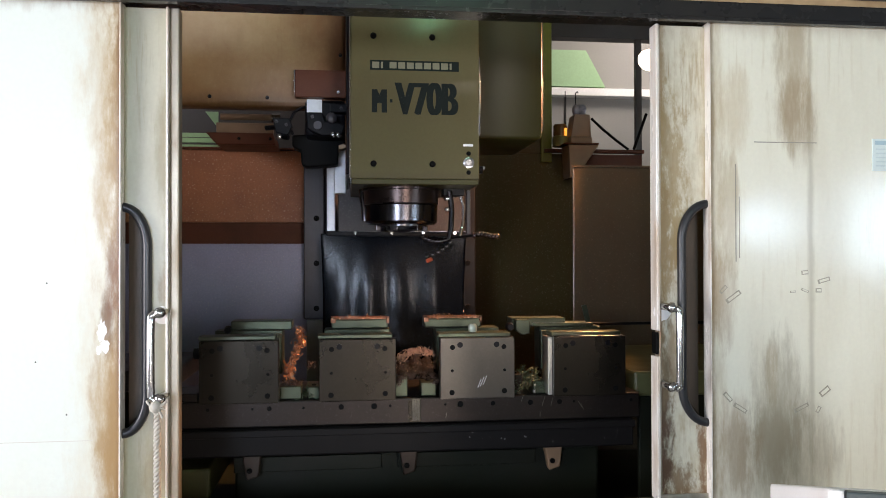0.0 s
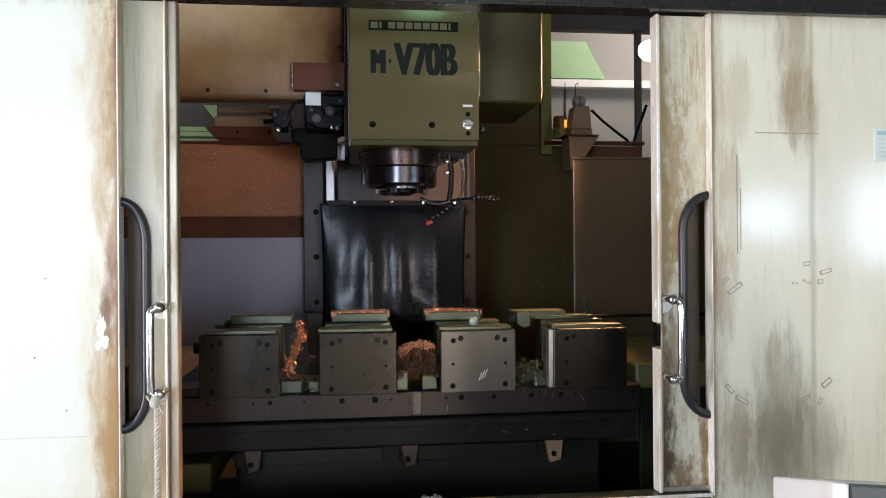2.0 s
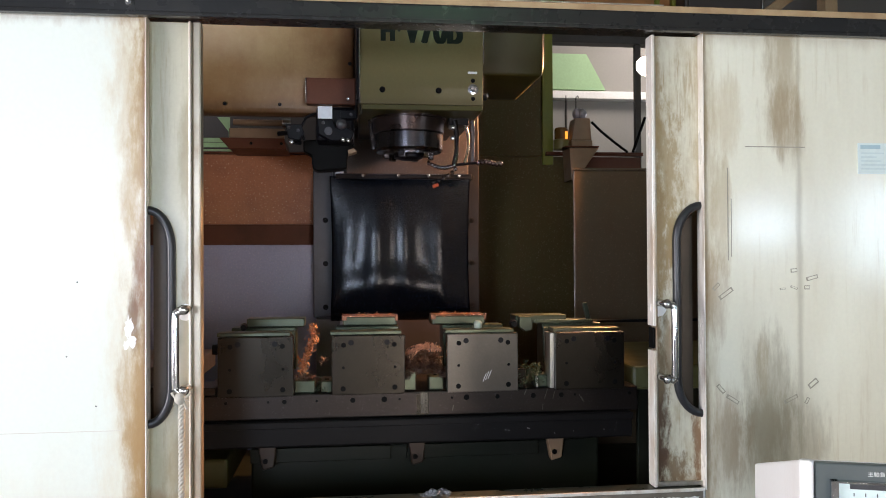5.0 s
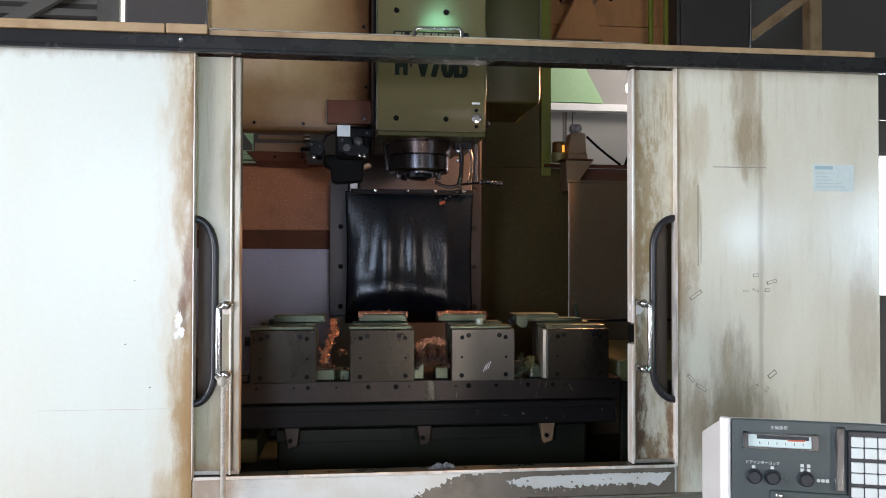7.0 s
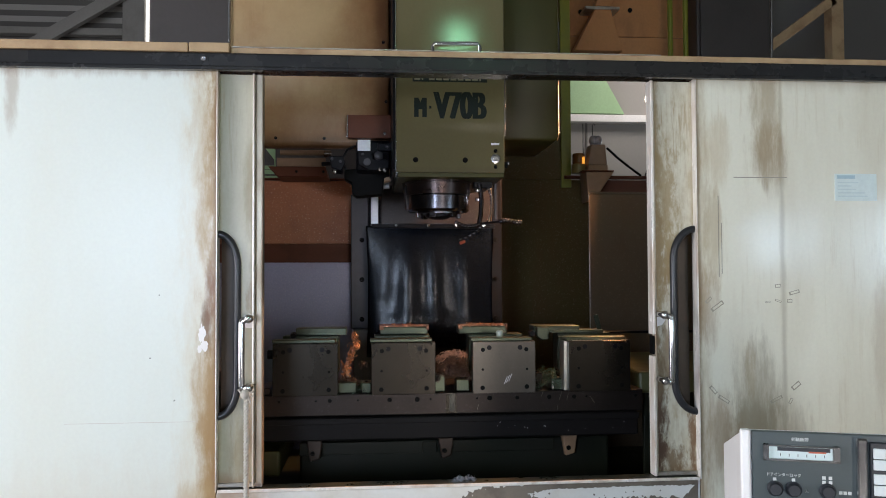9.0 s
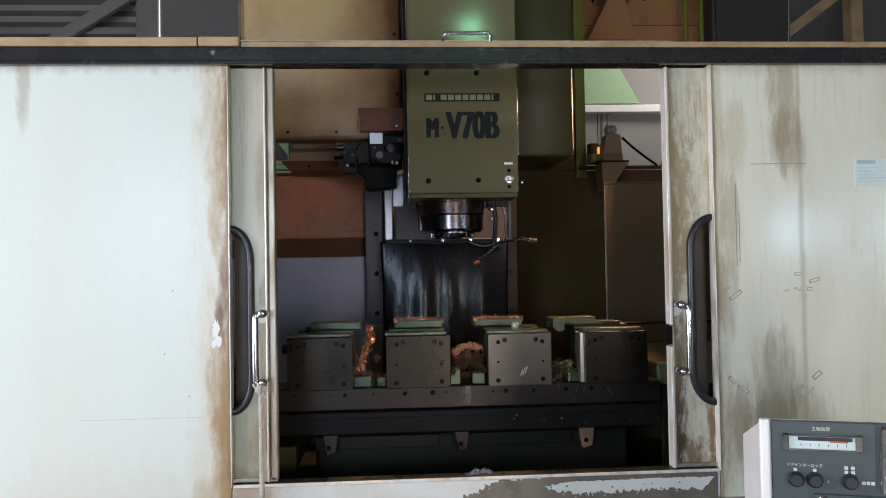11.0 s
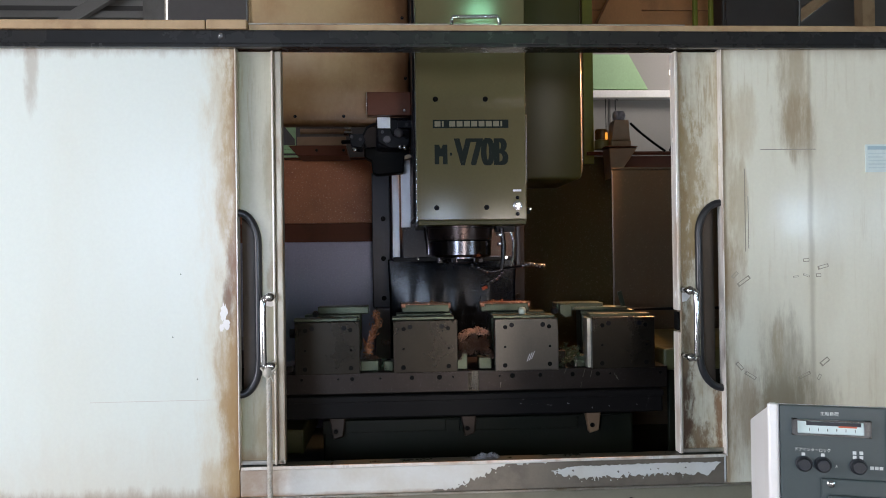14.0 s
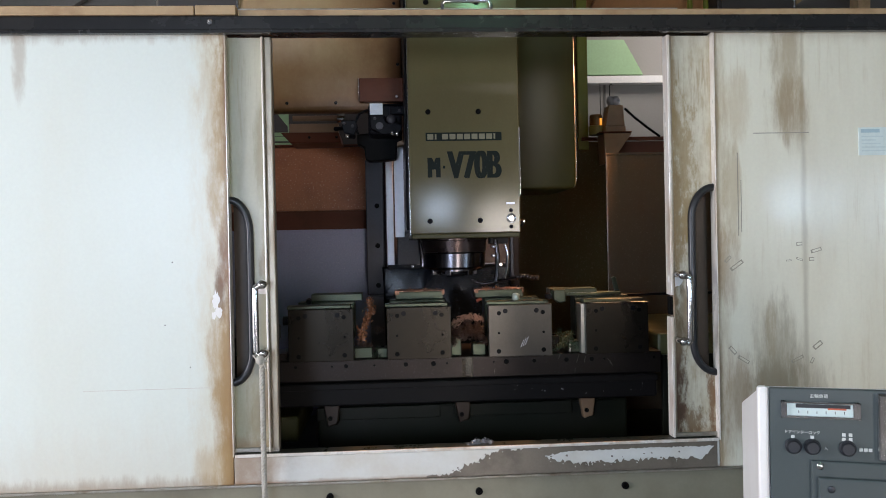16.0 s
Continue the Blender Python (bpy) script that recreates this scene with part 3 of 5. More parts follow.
for x0, x1 in ((-0.7415, -0.738), (0.732, 0.7355)):
    part("panel_edge", boxes((x0, x1, -0.0235, 0.02, 0.905, 2.156), bev=0.001), EDGE_LIT, shell)
sill = part("sill_panel", boxes((-0.7385, 0.7325, -0.02, 0.0, 0.822, 0.902), bev=0.003), SILL_PAINT, shell, "white sill with worn paint")
part("sill_ledge", boxes((-0.735, 0.73, -0.019, 0.036, 0.9025, 0.911), bev=0.002), surface("oily_sill_ledge", (0.055, 0.058, 0.042), 0.3, 0.2, (0.10, 0.09, 0.06), 0.6, 20), shell)
part("ledge_edge", boxes((-0.735, 0.73, -0.0235, -0.019, 0.9025, 0.9115), bev=0.001), EDGE_LIT, shell)
part("end_panel", boxes((1.40, 1.418, 0.002, 1.6, 0.3, 2.15)), APRON_PAINT, shell)
part("end_panel", boxes((-2.1, -2.08, 0.002, 1.6, 0.3, 2.15)), APRON_PAINT, shell)
part("apron", boxes((-2.1, 1.418, 0.008, 0.03, 0.12, 0.818)), APRON_PAINT, shell, "olive-grey lower apron")
part("skirt_lip", boxes((-2.1, 1.418, -0.024, 0.008, 0.814, 0.8215)), STEEL, shell)
for bx_ in (-1.36, -0.91, -0.461, -0.01, 0.442, 0.89):
    part("bolt", bolt_head(bx_, 0.006, 0.768, 0.011, 0.008), HOLE_BLACK, shell)


bare = []
x = -0.17
while x < 0.73:
    bare.append(x)
    x += 0.006
def worn_height(x):
    """How far up the bare metal reaches."""
    if x < 0.185:
        return 0.826 + 0.076 * max(0.0, min(1.0, (x + 0.115) / 0.18))
    if x < 0.68:
        return 0.850 - 0.004 * math.sin(9 * x) + 0.024 * max(0.0, (0.29 - x) / 0.10)
    return 0.850 + 0.05 * (x - 0.68) / 0.05


def bare_top(x):
    """Down to where the bare strip under the ledge reaches."""
    return 0.8905 - 0.014 * max(0.0, (0.27 - x) / 0.085)


def ragged_band(xs, lows, highs, y0, y1):
    """A thin band along x whose lower and upper edges run through the given heights."""
    bm = bmesh.new()
    rows = [[bm.verts.new((x, y, z)) for x, z in zip(xs, zz)] for y, zz in ((y0, lows), (y0, highs), (y1, highs), (y1, lows))]
    for a, b in zip(rows, rows[1:] + rows[:1]):
        for k in range(len(xs) - 1):
            bm.faces.new((a[k], a[k + 1], b[k + 1], b[k]))
    for k in (0, -1):
        bm.faces.new([row[k] for row in rows])
    return bm


rag = random.Random(5)
zs = [min(0.9, worn_height(x) + rag.uniform(-0.006, 0.006)) for x in bare]
part("bare_patch", ragged_band(bare, [0.8235] * len(bare), [max(0.825, b) for b in zs], -0.0212, -0.0195), SILL_BARE, sill, "bare brown metal where the paint is gone")
part("bare_patch", ragged_band(bare[58:], [bare_top(a) - rag.uniform(0, 0.005) for a in bare[58:]], [0.9015] * len(bare[58:]), -0.0214, -0.0195), SILL_BARE, sill)
for i in range(70):
    cx_, cz_ = rag.uniform(-0.10, 0.62), 0
    cz_ = min(0.897, worn_height(cx_) + rag.uniform(-0.012, 0.02))
    r_ = rag.uniform(0.0012, 0.004)
    if cx_ < 0.12 or cx_ > 0.2:
        part("paint_flake", prism([(cx_ + r_ * rag.uniform(0.6, 1.3) * math.cos(a), cz_ + r_ * rag.uniform(0.5, 1.0) * math.sin(a)) for a in np.arange(0, 6.2, 0.9)], -0.0218, -0.0195), SILL_PAINT if i % 2 else SILL_BARE, sill)

# top rail: black sliding track with a tan ledge and a grip
rail = thing("door_track", "black sliding-door track with a tan painted ledge", "rail", (0, 0, 2.16))
part("track", boxes((-2.1, 1.43, -0.045, 0.05, 2.158, 2.203), bev=0.006), BLACK_TRACK, rail)
part("lower_lip", boxes((-2.1, 1.43, -0.052, -0.03, 2.150, 2.160), bev=0.002), BLACK_TRACK, rail)
part("ledge", boxes((-2.1, -0.82, -0.05, 0.09, 2.203, 2.230)), TAN_LEDGE, rail, "tan ledge")
part("ledge", boxes((-0.818, -0.70, -0.048, 0.09, 2.204, 2.232)), TAN_LEDGE, rail)
part("ledge", boxes((-0.698, 1.40, -0.03, 0.09, 2.204, 2.224)), TAN_LEDGE, rail)
part("ledge_strip", boxes((-0.698, 0.62, -0.034, -0.028, 2.2215, 2.2255), bev=0.001), STEEL, rail)
part("joint_bolt", bolt_head(-0.775, -0.044, 2.183, 0.008), CHROME, rail)
part("grip", tube([(-0.095, -0.03, 2.222), (-0.095, -0.03, 2.238), (-0.088, -0.03, 2.247), (0.043, -0.03, 2.249), (0.05, -0.03, 2.24), (0.05, -0.03, 2.222)], 0.006, 10), CHROME, rail, "bare metal grip", smooth=60)

# ---- sliding doors with hand recesses ----
def d_shape(edge, inner, z0, z1, rise):
    """The outline of a hand recess: straight along the inner side, rounded to the edge above and below."""
    turns = [radians(90 * k / 9) for k in range(10)]
    low = [(edge + (inner - edge) * math.sin(a), z0 + rise * (1 - math.cos(a))) for a in turns]
    return low + [(x, z0 + z1 - z) for x, z in reversed(low)]


def sliding_door(name, edge, inner, post, bright, z0, z1, pull_x, label):
    """edge: where it goes behind the front panel; inner: the recess's round side; post: its free edge."""
    s = 1 if post > edge else -1
    door = thing(name, label, "door", ((edge + post) / 2, 0.01, 0.91))
    curve = d_shape(edge, inner, z0, z1, 0.095)
    back = edge - s * 0.02
    part("panel", prism([(back, 0.913), (post - s * 0.012, 0.913), (post - s * 0.012, 2.15), (back, 2.15), (back, z1)] + curve[::-1] + [(back, z0)], 0.006, 0.02), STRIP_PAINT if s > 0 else STRIP_EAST, door)
    part("hand_recess", boxes((edge, inner + s * 0.005, 0.06, 0.065, z0 - 0.02, z1 + 0.02), bev=0), DARK_RECESS, door)
    part("recess_rim", boxes((inner + s * 0.003, inner + s * 0.006, 0.02, 0.062, z0, z1), (edge, inner, 0.02, 0.062, z0 - 0.01, z0 - 0.006), (edge, inner, 0.02, 0.062, z1 + 0.006, z1 + 0.01), bev=0), DARK_RECESS, door)
    part("rubber_edging", tube([(x_, 0.0, z_) for x_, z_ in curve], 0.0115, 10), RUBBER, door, "black rubber edging", smooth=60)
    if bright:
        part("edge_profile", boxes((post - s * 0.030, post - s * 0.024, -0.012, 0.03, 0.913, 2.15), bev=0.002), EDGE_LIT, door, "pale edge profile, side light put into its colour")
        part("edge_profile", boxes((post - s * 0.021, post, -0.004, 0.034, 0.913, 2.15), bev=0.004), WORN_PROFILE, door, "worn tan edge profile")
    else:
        for low, high in ((0.913, 1.285), (1.352, 2.15)):
            part("edge_profile", boxes((post - s * 0.009, post, -0.010, 0.034, low, high), bev=0.002), EDGE_LIT, door, "pale edge profile, side light put into its colour")
        part("edge_profile", boxes((post - s * 0.016, post - s * 0.0095, -0.002, 0.03, 0.913, 2.15), bev=0.002), WORN_PROFILE, door, "worn tan edge profile")
    part("foot_strip", boxes((edge, post, -0.004, 0.004, 0.913, 0.926), bev=0.002), STEEL, door)
    pull = part("pull_handle", tube([(pull_x, -0.056, 1.218), (pull_x, -0.060, 1.26), (pull_x, -0.060, 1.37), (pull_x, -0.056, 1.405)], 0.0095, 12), CHROME, door, "chrome pull handle", smooth=60)
    for z_ in (1.210, 1.411):
        part("handle_foot", tube([(pull_x, -0.056, z_ + (0.006 if z_ < 1.3 else -0.006)), (pull_x + s * 0.006, -0.058, z_), (pull_x + s * 0.016, -0.052, z_ + 0.003), (pull_x + s * 0.020, -0.03, z_ + 0.004), (pull_x + s * 0.020, 0.008, z_ + 0.004)], 0.0100, 12), CHROME, pull, smooth=60)
        part("ball_cap", lathe([(0.004, 0.0), (0.0115, 0.005), (0.0135, 0.012), (0.0105, 0.020), (0.004, 0.024)], 16, Matrix.Translation((pull_x + s * 0.020, -0.046, z_ + 0.004)) @ FACING), CHROME, pull, smooth=70)
    return door


door_w = sliding_door("sliding_door", -0.74, -0.682, -0.607, True, 1.122, 1.666, -0.660, "grimy cream sliding door with a rubber-edged hand recess, pushed open")
door_e = sliding_door("sliding_door", 0.735, 0.664, 0.592, False, 1.110, 1.682, 0.632, "rust-stained cream sliding door with a rubber-edged hand recess, pushed open")
part("chipped_paint", prism(arc(-0.648, 1.405, 0.022, 0, 340, 11), 0.0045, 0.0065), PANEL_WHITE, door_w, "bright chipped patch")
part("chipped_paint", prism(arc(0.612, 1.40, 0.024, 0, 340, 9), 0.0045, 0.0065), PANEL_WHITE, door_e)
part("lock_block", boxes((0.5925, 0.6005, -0.002, 0.03, 1.290, 1.347)), HOLE_BLACK, door_e)

for k, (cx_, cz_, rx_, rz_) in enumerate(((-0.781, 1.368, 0.011, 0.030), (-0.774, 1.335, 0.013, 0.018), (-0.788, 1.325, 0.006, 0.012))):
    ragged_ = random.Random(20 + k)
    part("chipped_paint", prism([(cx_ + rx_ * ragged_.uniform(0.6, 1.15) * math.cos(a_), cz_ + rz_ * ragged_.uniform(0.6, 1.15) * math.sin(a_)) for a_ in np.arange(0, 6.2, 0.35)], -0.0204 - 0.0002 * k, -0.0196), PANEL_WHITE, shell, "bright patch of bare primer")
for x_, z_ in ((-0.905, 1.485), (-0.93, 1.30), (-0.86, 1.175)):
    part("speck", lathe([(0.0022, -0.001), (0.0018, 0.0008)], 8, Matrix.Translation((x_, -0.02, z_)) @ FACING), HOLE_BLACK, shell)
rope = thing("rope", "twisted white cotton rope tied to the pull handle", "rope", (-0.644, -0.06, 0.6))
for ph in (0, 120, 240):
    pts = [(-0.6445 + 0.0046 * math.cos(radians(ph) - k * 0.9), -0.062 + 0.0046 * math.sin(radians(ph) - k * 0.9), 1.195 - k * 0.0045) for k in range(180)]
    part("strand", tube(pts, 0.0044, 6), ROPE_WHITE, rope, smooth=80)
part("knot", lathe([(0.004, -0.016), (0.012, -0.010), (0.015, 0.0), (0.011, 0.009), (0.004, 0.014)], 12, Matrix.Translation((-0.648, -0.064, 1.197)) @ pose(0, 0, 0, 20, 15)), ROPE_WHITE, rope, smooth=80)
for k, (dx, dz) in enumerate(((0.022, -0.006), (0.016, -0.026), (0.026, 0.012), (-0.020, 0.014))):
    part("frayed_end", tube([(-0.648, -0.064, 1.197), (-0.648 + dx * 0.6, -0.070, 1.197 + dz * 0.3), (-0.648 + dx, -0.066, 1.197 + dz)], 0.003, 6), ROPE_WHITE, rope)

# tape marks, scratches and a sticker on the east panel
sticker = thing("sticker", "faded pale blue notice sticker on the panel", "sticker", (1.26, -0.022, 1.81))
part("sheet", boxes((1.188, 1.328, -0.0225, -0.0203, 1.771, 1.857), bev=0), surface("faded_sticker", (0.68, 0.78, 0.76), 0.4), sticker)
for k in range(5):
    part("line", boxes((1.197, 1.22 + 0.09 * random.random(), -0.0232, -0.0226, 1.783 + 0.011 * k, 1.787 + 0.011 * k), bev=0), surface("pale_print", (0.58, 0.69, 0.69), 0.5) if k == 0 else bpy.data.materials["pale_print"], sticker)
part("heading", boxes((1.195, 1.255, -0.0233, -0.0226, 1.841, 1.852), bev=0), surface("blue_print", (0.40, 0.55, 0.60), 0.5), sticker)
MARKS = ((1277, 503, 45, 18, 8), (1295, 516, 35, 35, 10), (1425, 474, 5, 14, 9), (1460, 488, 15, 26, 9), (1425, 506, -20, 16, 5), (1450, 506, 0, 12, 9),
         (1403, 508, 5, 12, 4), (1284, 692, -48, 22, 9), (1306, 712, -32, 30, 9), (1417, 714, 25, 32, 8), (1460, 686, 38, 24, 12), (1448, 718, 60, 14, 7))
for u, v, a, w, h in MARKS:
    mark = thing("tape_remnant", "dirty strip of old tape on the panel", "tape", (0.795 + (u - 1295) * 0.00153, -0.021, 1.439 - (v - 516) * 0.00148), group="tape remnants")
    w, h = w * 0.00066, h * 0.00062
    m = Matrix.Translation(mark.location) @ pose(0, 0, 0, 0, -a)
    part("strip", turned(boxes((-w, w, -0.0006, 0.0012, -h, h), bev=0), m), TAPE_GREY, mark)
    part("worn_middle", turned(boxes((-w * 0.75, w * 0.8, -0.0012, 0.0, -h * 0.5, h * 0.6), bev=0), m), RIGHT_PAINT, mark)
scr = thing("scratch", "long grey scratches on the panel", "scratch", (0.9, -0.021, 1.7))
part("groove", boxes((0.855, 1.03, -0.0206, -0.0198, 1.8425, 1.845), bev=0), INK, scr)
part("groove", boxes((0.802, 0.8045, -0.0206, -0.0198, 1.53, 1.785), bev=0), INK, scr)
part("groove", boxes((0.812, 0.814, -0.0206, -0.0198, 1.54, 1.70), bev=0), INK, scr)
part("groove", boxes((-1.17, -0.80, -0.0206, -0.0198, 1.112, 1.1135), bev=0), surface("faint_scratch", (0.60, 0.57, 0.50), 0.5), scr)

# ---- inside the machine: guards ----
guard = thing("rear_guard", "oily rear guard plates, brown above, grey with painted-in bluish sheen below", "guard", (-0.8, 1.5, 0.6))
part("upper_plate", boxes((-1.7, -0.375, 1.50, 1.52, 1.695, 2.005)), GUARD_TOP, guard, "oil-spattered brown plate")
part("joint_strip", boxes((-1.7, -0.375, 1.512, 1.53, 1.602, 1.697)), RED_BROWN, guard)
part("lower_plate", boxes((-1.7, -0.375, 1.50, 1.52, 0.70, 1.604)), GUARD_LOW, guard, "grey sheet, bluish daylight sheen put into its colour")
part("top_lip", boxes((-1.7, -0.375, 1.48, 1.52, 2.005, 2.015)), RED_BROWN, guard)
part("side_plate", boxes((-1.72, -1.70, 0.1, 1.52, 0.70, 2.0)), GUARD_LOW, guard)
part("floor_tray", boxes((-1.7, 1.39, 0.12, 2.2, 0.66, 0.70)), SADDLE_GREEN, guard)
olive = thing("olive_guard", "dark olive guard plate behind the table", "guard", (0.6, 2.2, 0.7))
part("plate", boxes((0.30, 0.865, 2.18, 2.20, 2.098, 3.35)), GUARD_OLIVE, olive)
part("plate", boxes((0.30, 1.06, 2.18, 2.20, 0.70, 2.098)), GUARD_OLIVE, olive)
part("edge_post", boxes((0.825, 0.885, 2.16, 2.178, 2.05, 3.33)), POST_GREEN, olive, "yellow-green edge post")
part("lower_plate", boxes((1.06, 1.39, 2.18, 2.20, 0.70, 2.098)), RED_BROWN, olive)
part("ledge", boxes((0.84, 1.39, 2.14, 2.18, 2.10, 2.12)), RED_BROWN, olive)
chip_box = thing("chip_guard_box", "oily brown sheet-metal box beside the table", "box", (1.05, 1.6, 0.7))
part("front", boxes((0.779, 1.39, 1.39, 1.41, 0.70, 1.936)), BOX_BROWN, chip_box)
part("top", turned(prism([(0.775, 1.385), (1.39, 1.385), (1.39, 2.14), (1.06, 2.14)], 0, 0.009), Matrix(((1, 0, 0, 0), (0, 0, 1, 0), (0, 1, 0, 1.936), (0, 0, 0, 1)))), BOX_BROWN, chip_box)
part("side", turned(prism([(0.785, 1.412), (0.80, 1.412), (1.06, 2.14), (1.045, 2.14)], 0, 1.235), Matrix(((1, 0, 0, 0), (0, 0, 1, 0), (0, 1, 0, 0.70), (0, 0, 0, 1)))), BOX_BROWN, chip_box, "slanted side sheet")
part("bright_edge", boxes((0.775, 0.779, 1.388, 1.395, 0.75, 1.93), bev=0.001), STEEL, chip_box)
end = part("end_plate", boxes((1.37, 1.389, 0.10, 1.39, 0.70, 1.95)), GUARD_OLIVE, chip_box)
rod = thing("coolant_pipe", "thin dark coolant pipe beside the table", "pipe", (0.75, 0.9, 1.3))
part("pipe", tube([(0.62, 0.95, 1.29), (1.37, 0.95, 1.29)], 0.006), HEAD_DARK, rod)
way_cover = thing("way_cover", "green-grey sheet cover beside the table", "cover", (0.9, 0.7, 0.7))
part("top", boxes((0.70, 1.36, 0.45, 1.2, 1.10, 1.18), bev=0.01), surface("oily_green_cover_paint", (0.15, 0.15, 0.06), 0.4, 0, (0.07, 0.07, 0.03), 0.6, 6), way_cover)
part("skirt", boxes((0.72, 1.36, 0.46, 0.48, 0.70, 1.10)), SADDLE_GREEN, way_cover)
west_cover = thing("way_cover", "dark sheet cover beside the table", "cover", (-1.0, 0.7, 0.7))
part("top", boxes((-1.5, -0.78, 0.75, 1.3, 1.10, 1.17), bev=0.01), COLUMN_PAINT, west_cover)
part("skirt", boxes((-1.5, -0.80, 0.76, 0.78, 0.70, 1.10)), SADDLE_GREEN, west_cover)

# ---- column, magazine, tool changer ----
column = thing("machine_column", "dark grey cast column with bolted slideways", "column", (-0.02, 1.7, 0.7))
part("casting", boxes((-0.30, 0.27, 1.46, 2.15, 0.70, 3.4), bev=0.01), COLUMN_PAINT, column)
# the east slideway is coloured black in place of shade from the work lamp
for x0, x1 in ((-0.384, -0.300), (0.285, 0.349)):
    way = part("slideway", boxes((x0, x1, 1.42, 1.62, 0.95 if x0 > 0 else 1.285, 2.9 if x0 > 0 else 1.93), bev=0.004), COLUMN_PAINT if x0 < 0 else HEAD_DARK, column)
    for z_ in np.arange(1.33, 2.8, 0.19):
        if x0 > 0 or z_ < 1.9:
            part("bolt", bolt_head(x0 + (0.053 if x0 < 0 else 0.03), 1.42, z_ + 0.0, 0.012, 0.005), HOLE_BLACK, way)
part("guide_strip", boxes((-0.287, -0.252, 1.395, 1.45, 1.05, 2.8), bev=0.003), WAY_STEEL, column, "bright ground guide strip")
part("foot", boxes((-0.37, -0.27, 1.36, 1.45, 1.0, 1.284), bev=0.004), surface("pale_cast_foot", (0.16, 0.15, 0.15), 0.4, 0.2), column)

mag = thing("tool_magazine", "stained tan tool magazine housing, shade painted in below and right", "magazine", (-0.52, 0.95, 2.05))
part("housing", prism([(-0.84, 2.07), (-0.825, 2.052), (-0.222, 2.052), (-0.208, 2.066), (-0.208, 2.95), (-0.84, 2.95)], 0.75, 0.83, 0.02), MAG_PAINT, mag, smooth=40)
part("side_panel", boxes((-1.16, -0.842, 0.78, 0.84, 2.05, 2.95), bev=0.01), SMOKED, mag, "dark side panel")
part("trim_strip", boxes((-0.846, -0.838, 0.742, 0.752, 2.06, 2.95), bev=0.001), CHROME, mag)
for x_, z_ in ((-0.235, 2.475), (-0.235, 2.115), (-0.225, 2.235), (-0.66, 2.085), (-0.47, 2.085)):
    part("bolt", bolt_head(x_, 0.75, z_, 0.0065, 0.004), HEAD_DARK, mag)

changer = thing("tool_changer", "dark oily tool changer arm under the magazine", "tool changer", (-0.3, 0.8, 1.9))
part("bracket_plate", boxes((-0.376, -0.206, 0.70, 0.735, 2.080, 2.172), bev=0.003), RED_BROWN, changer, "red-brown plate")
part("plate_edge", boxes((-0.3785, -0.3755, 0.698, 0.705, 2.082, 2.170), bev=0.0005), CHROME, changer)
part("screw", bolt_head(-0.232, 0.70, 2.098, 0.006), CHROME, changer)
part("gearbox", boxes((-0.345, -0.21, 0.74, 0.90, 1.957, 2.08), bev=0.012), HEAD_DARK, changer)
part("notice", boxes((-0.338, -0.287, 0.734, 0.739, 2.034, 2.079), bev=0.001), WHITE_PLASTIC, changer, "white label")
part("gripper", prism([(-0.34, 2.03), (-0.285, 2.03), (-0.275, 2.0), (-0.235, 2.0), (-0.21, 1.985), (-0.22, 1.955), (-0.29, 1.952), (-0.335, 1.975)], 0.70, 0.75, 0.004), HEAD_DARK, changer)
part("lever", boxes((-0.26, -0.20, 0.70, 0.74, 2.03, 2.062), bev=0.004), HEAD_DARK, changer)
part("pivot", lathe([(0.018, 0), (0.018, 0.03), (0.010, 0.035)], 16, Matrix.Translation((-0.255, 0.72, 2.01)) @ FACING), COLUMN_PAINT, changer, smooth=40)
for x_, z_ in ((-0.232, 1.953), (-0.25, 1.955), (-0.425, 1.945)):
    part("shiny_stud", lathe([(0.006, 0), (0.009, 0.006), (0.007, 0.016), (0.003, 0.018)], 14, Matrix.Translation((x_, 0.70, z_)) @ FACING), CHROME, changer, smooth=50)
part("lower_shroud", prism([(-0.395, 1.975), (-0.21, 1.99), (-0.21, 1.945), (-0.232, 1.938), (-0.236, 1.872), (-0.345, 1.862), (-0.362, 1.872), (-0.366, 1.92), (-0.395, 1.935)], 0.85, 0.93, 0.006), HOLE_BLACK, changer, "black shroud")
part("tan_wedge", prism([(-0.232, 1.934), (-0.212, 1.942), (-0.200, 1.928), (-0.232, 1.918)], 0.80, 0.86, 0.002), TAN_LEDGE, changer, "tan wedge block")
part("cam_roller", tube([(-0.30, 0.69, 1.985), (-0.30, 0.74, 1.985)], 0.014, 16), COLUMN_PAINT, changer, smooth=60)
part("cable", tube([(-0.345, 0.76, 2.06), (-0.38, 0.75, 2.04), (-0.40, 0.75, 2.0), (-0.385, 0.75, 1.96)], 0.005, 8), HEAD_DARK, changer, smooth=60)
part("side_bracket", prism([(-0.45, 2.012), (-0.395, 2.012), (-0.385, 1.985), (-0.40, 1.955), (-0.44, 1.962)], 0.72, 0.76, 0.003), HEAD_DARK, changer)
for x_, z_ in ((-0.438, 2.0), (-0.405, 1.99), (-0.318, 2.015), (-0.222, 2.045)):
    part("cap_screw", bolt_head(x_, 0.72 if x_ < -0.39 else 0.70, z_, 0.006, 0.005), COLUMN_PAINT, changer)
part("link", tube([(-0.48, 0.8, 1.99), (-0.44, 0.78, 1.99), (-0.43, 0.76, 1.955), (-0.40, 0.74, 1.95)], 0.009, 8), HEAD_DARK, changer)

shelf = thing("tool_pot_rack", "tan bracket with a cylinder behind the magazine", "bracket", (-0.6, 1.25, 1.95))
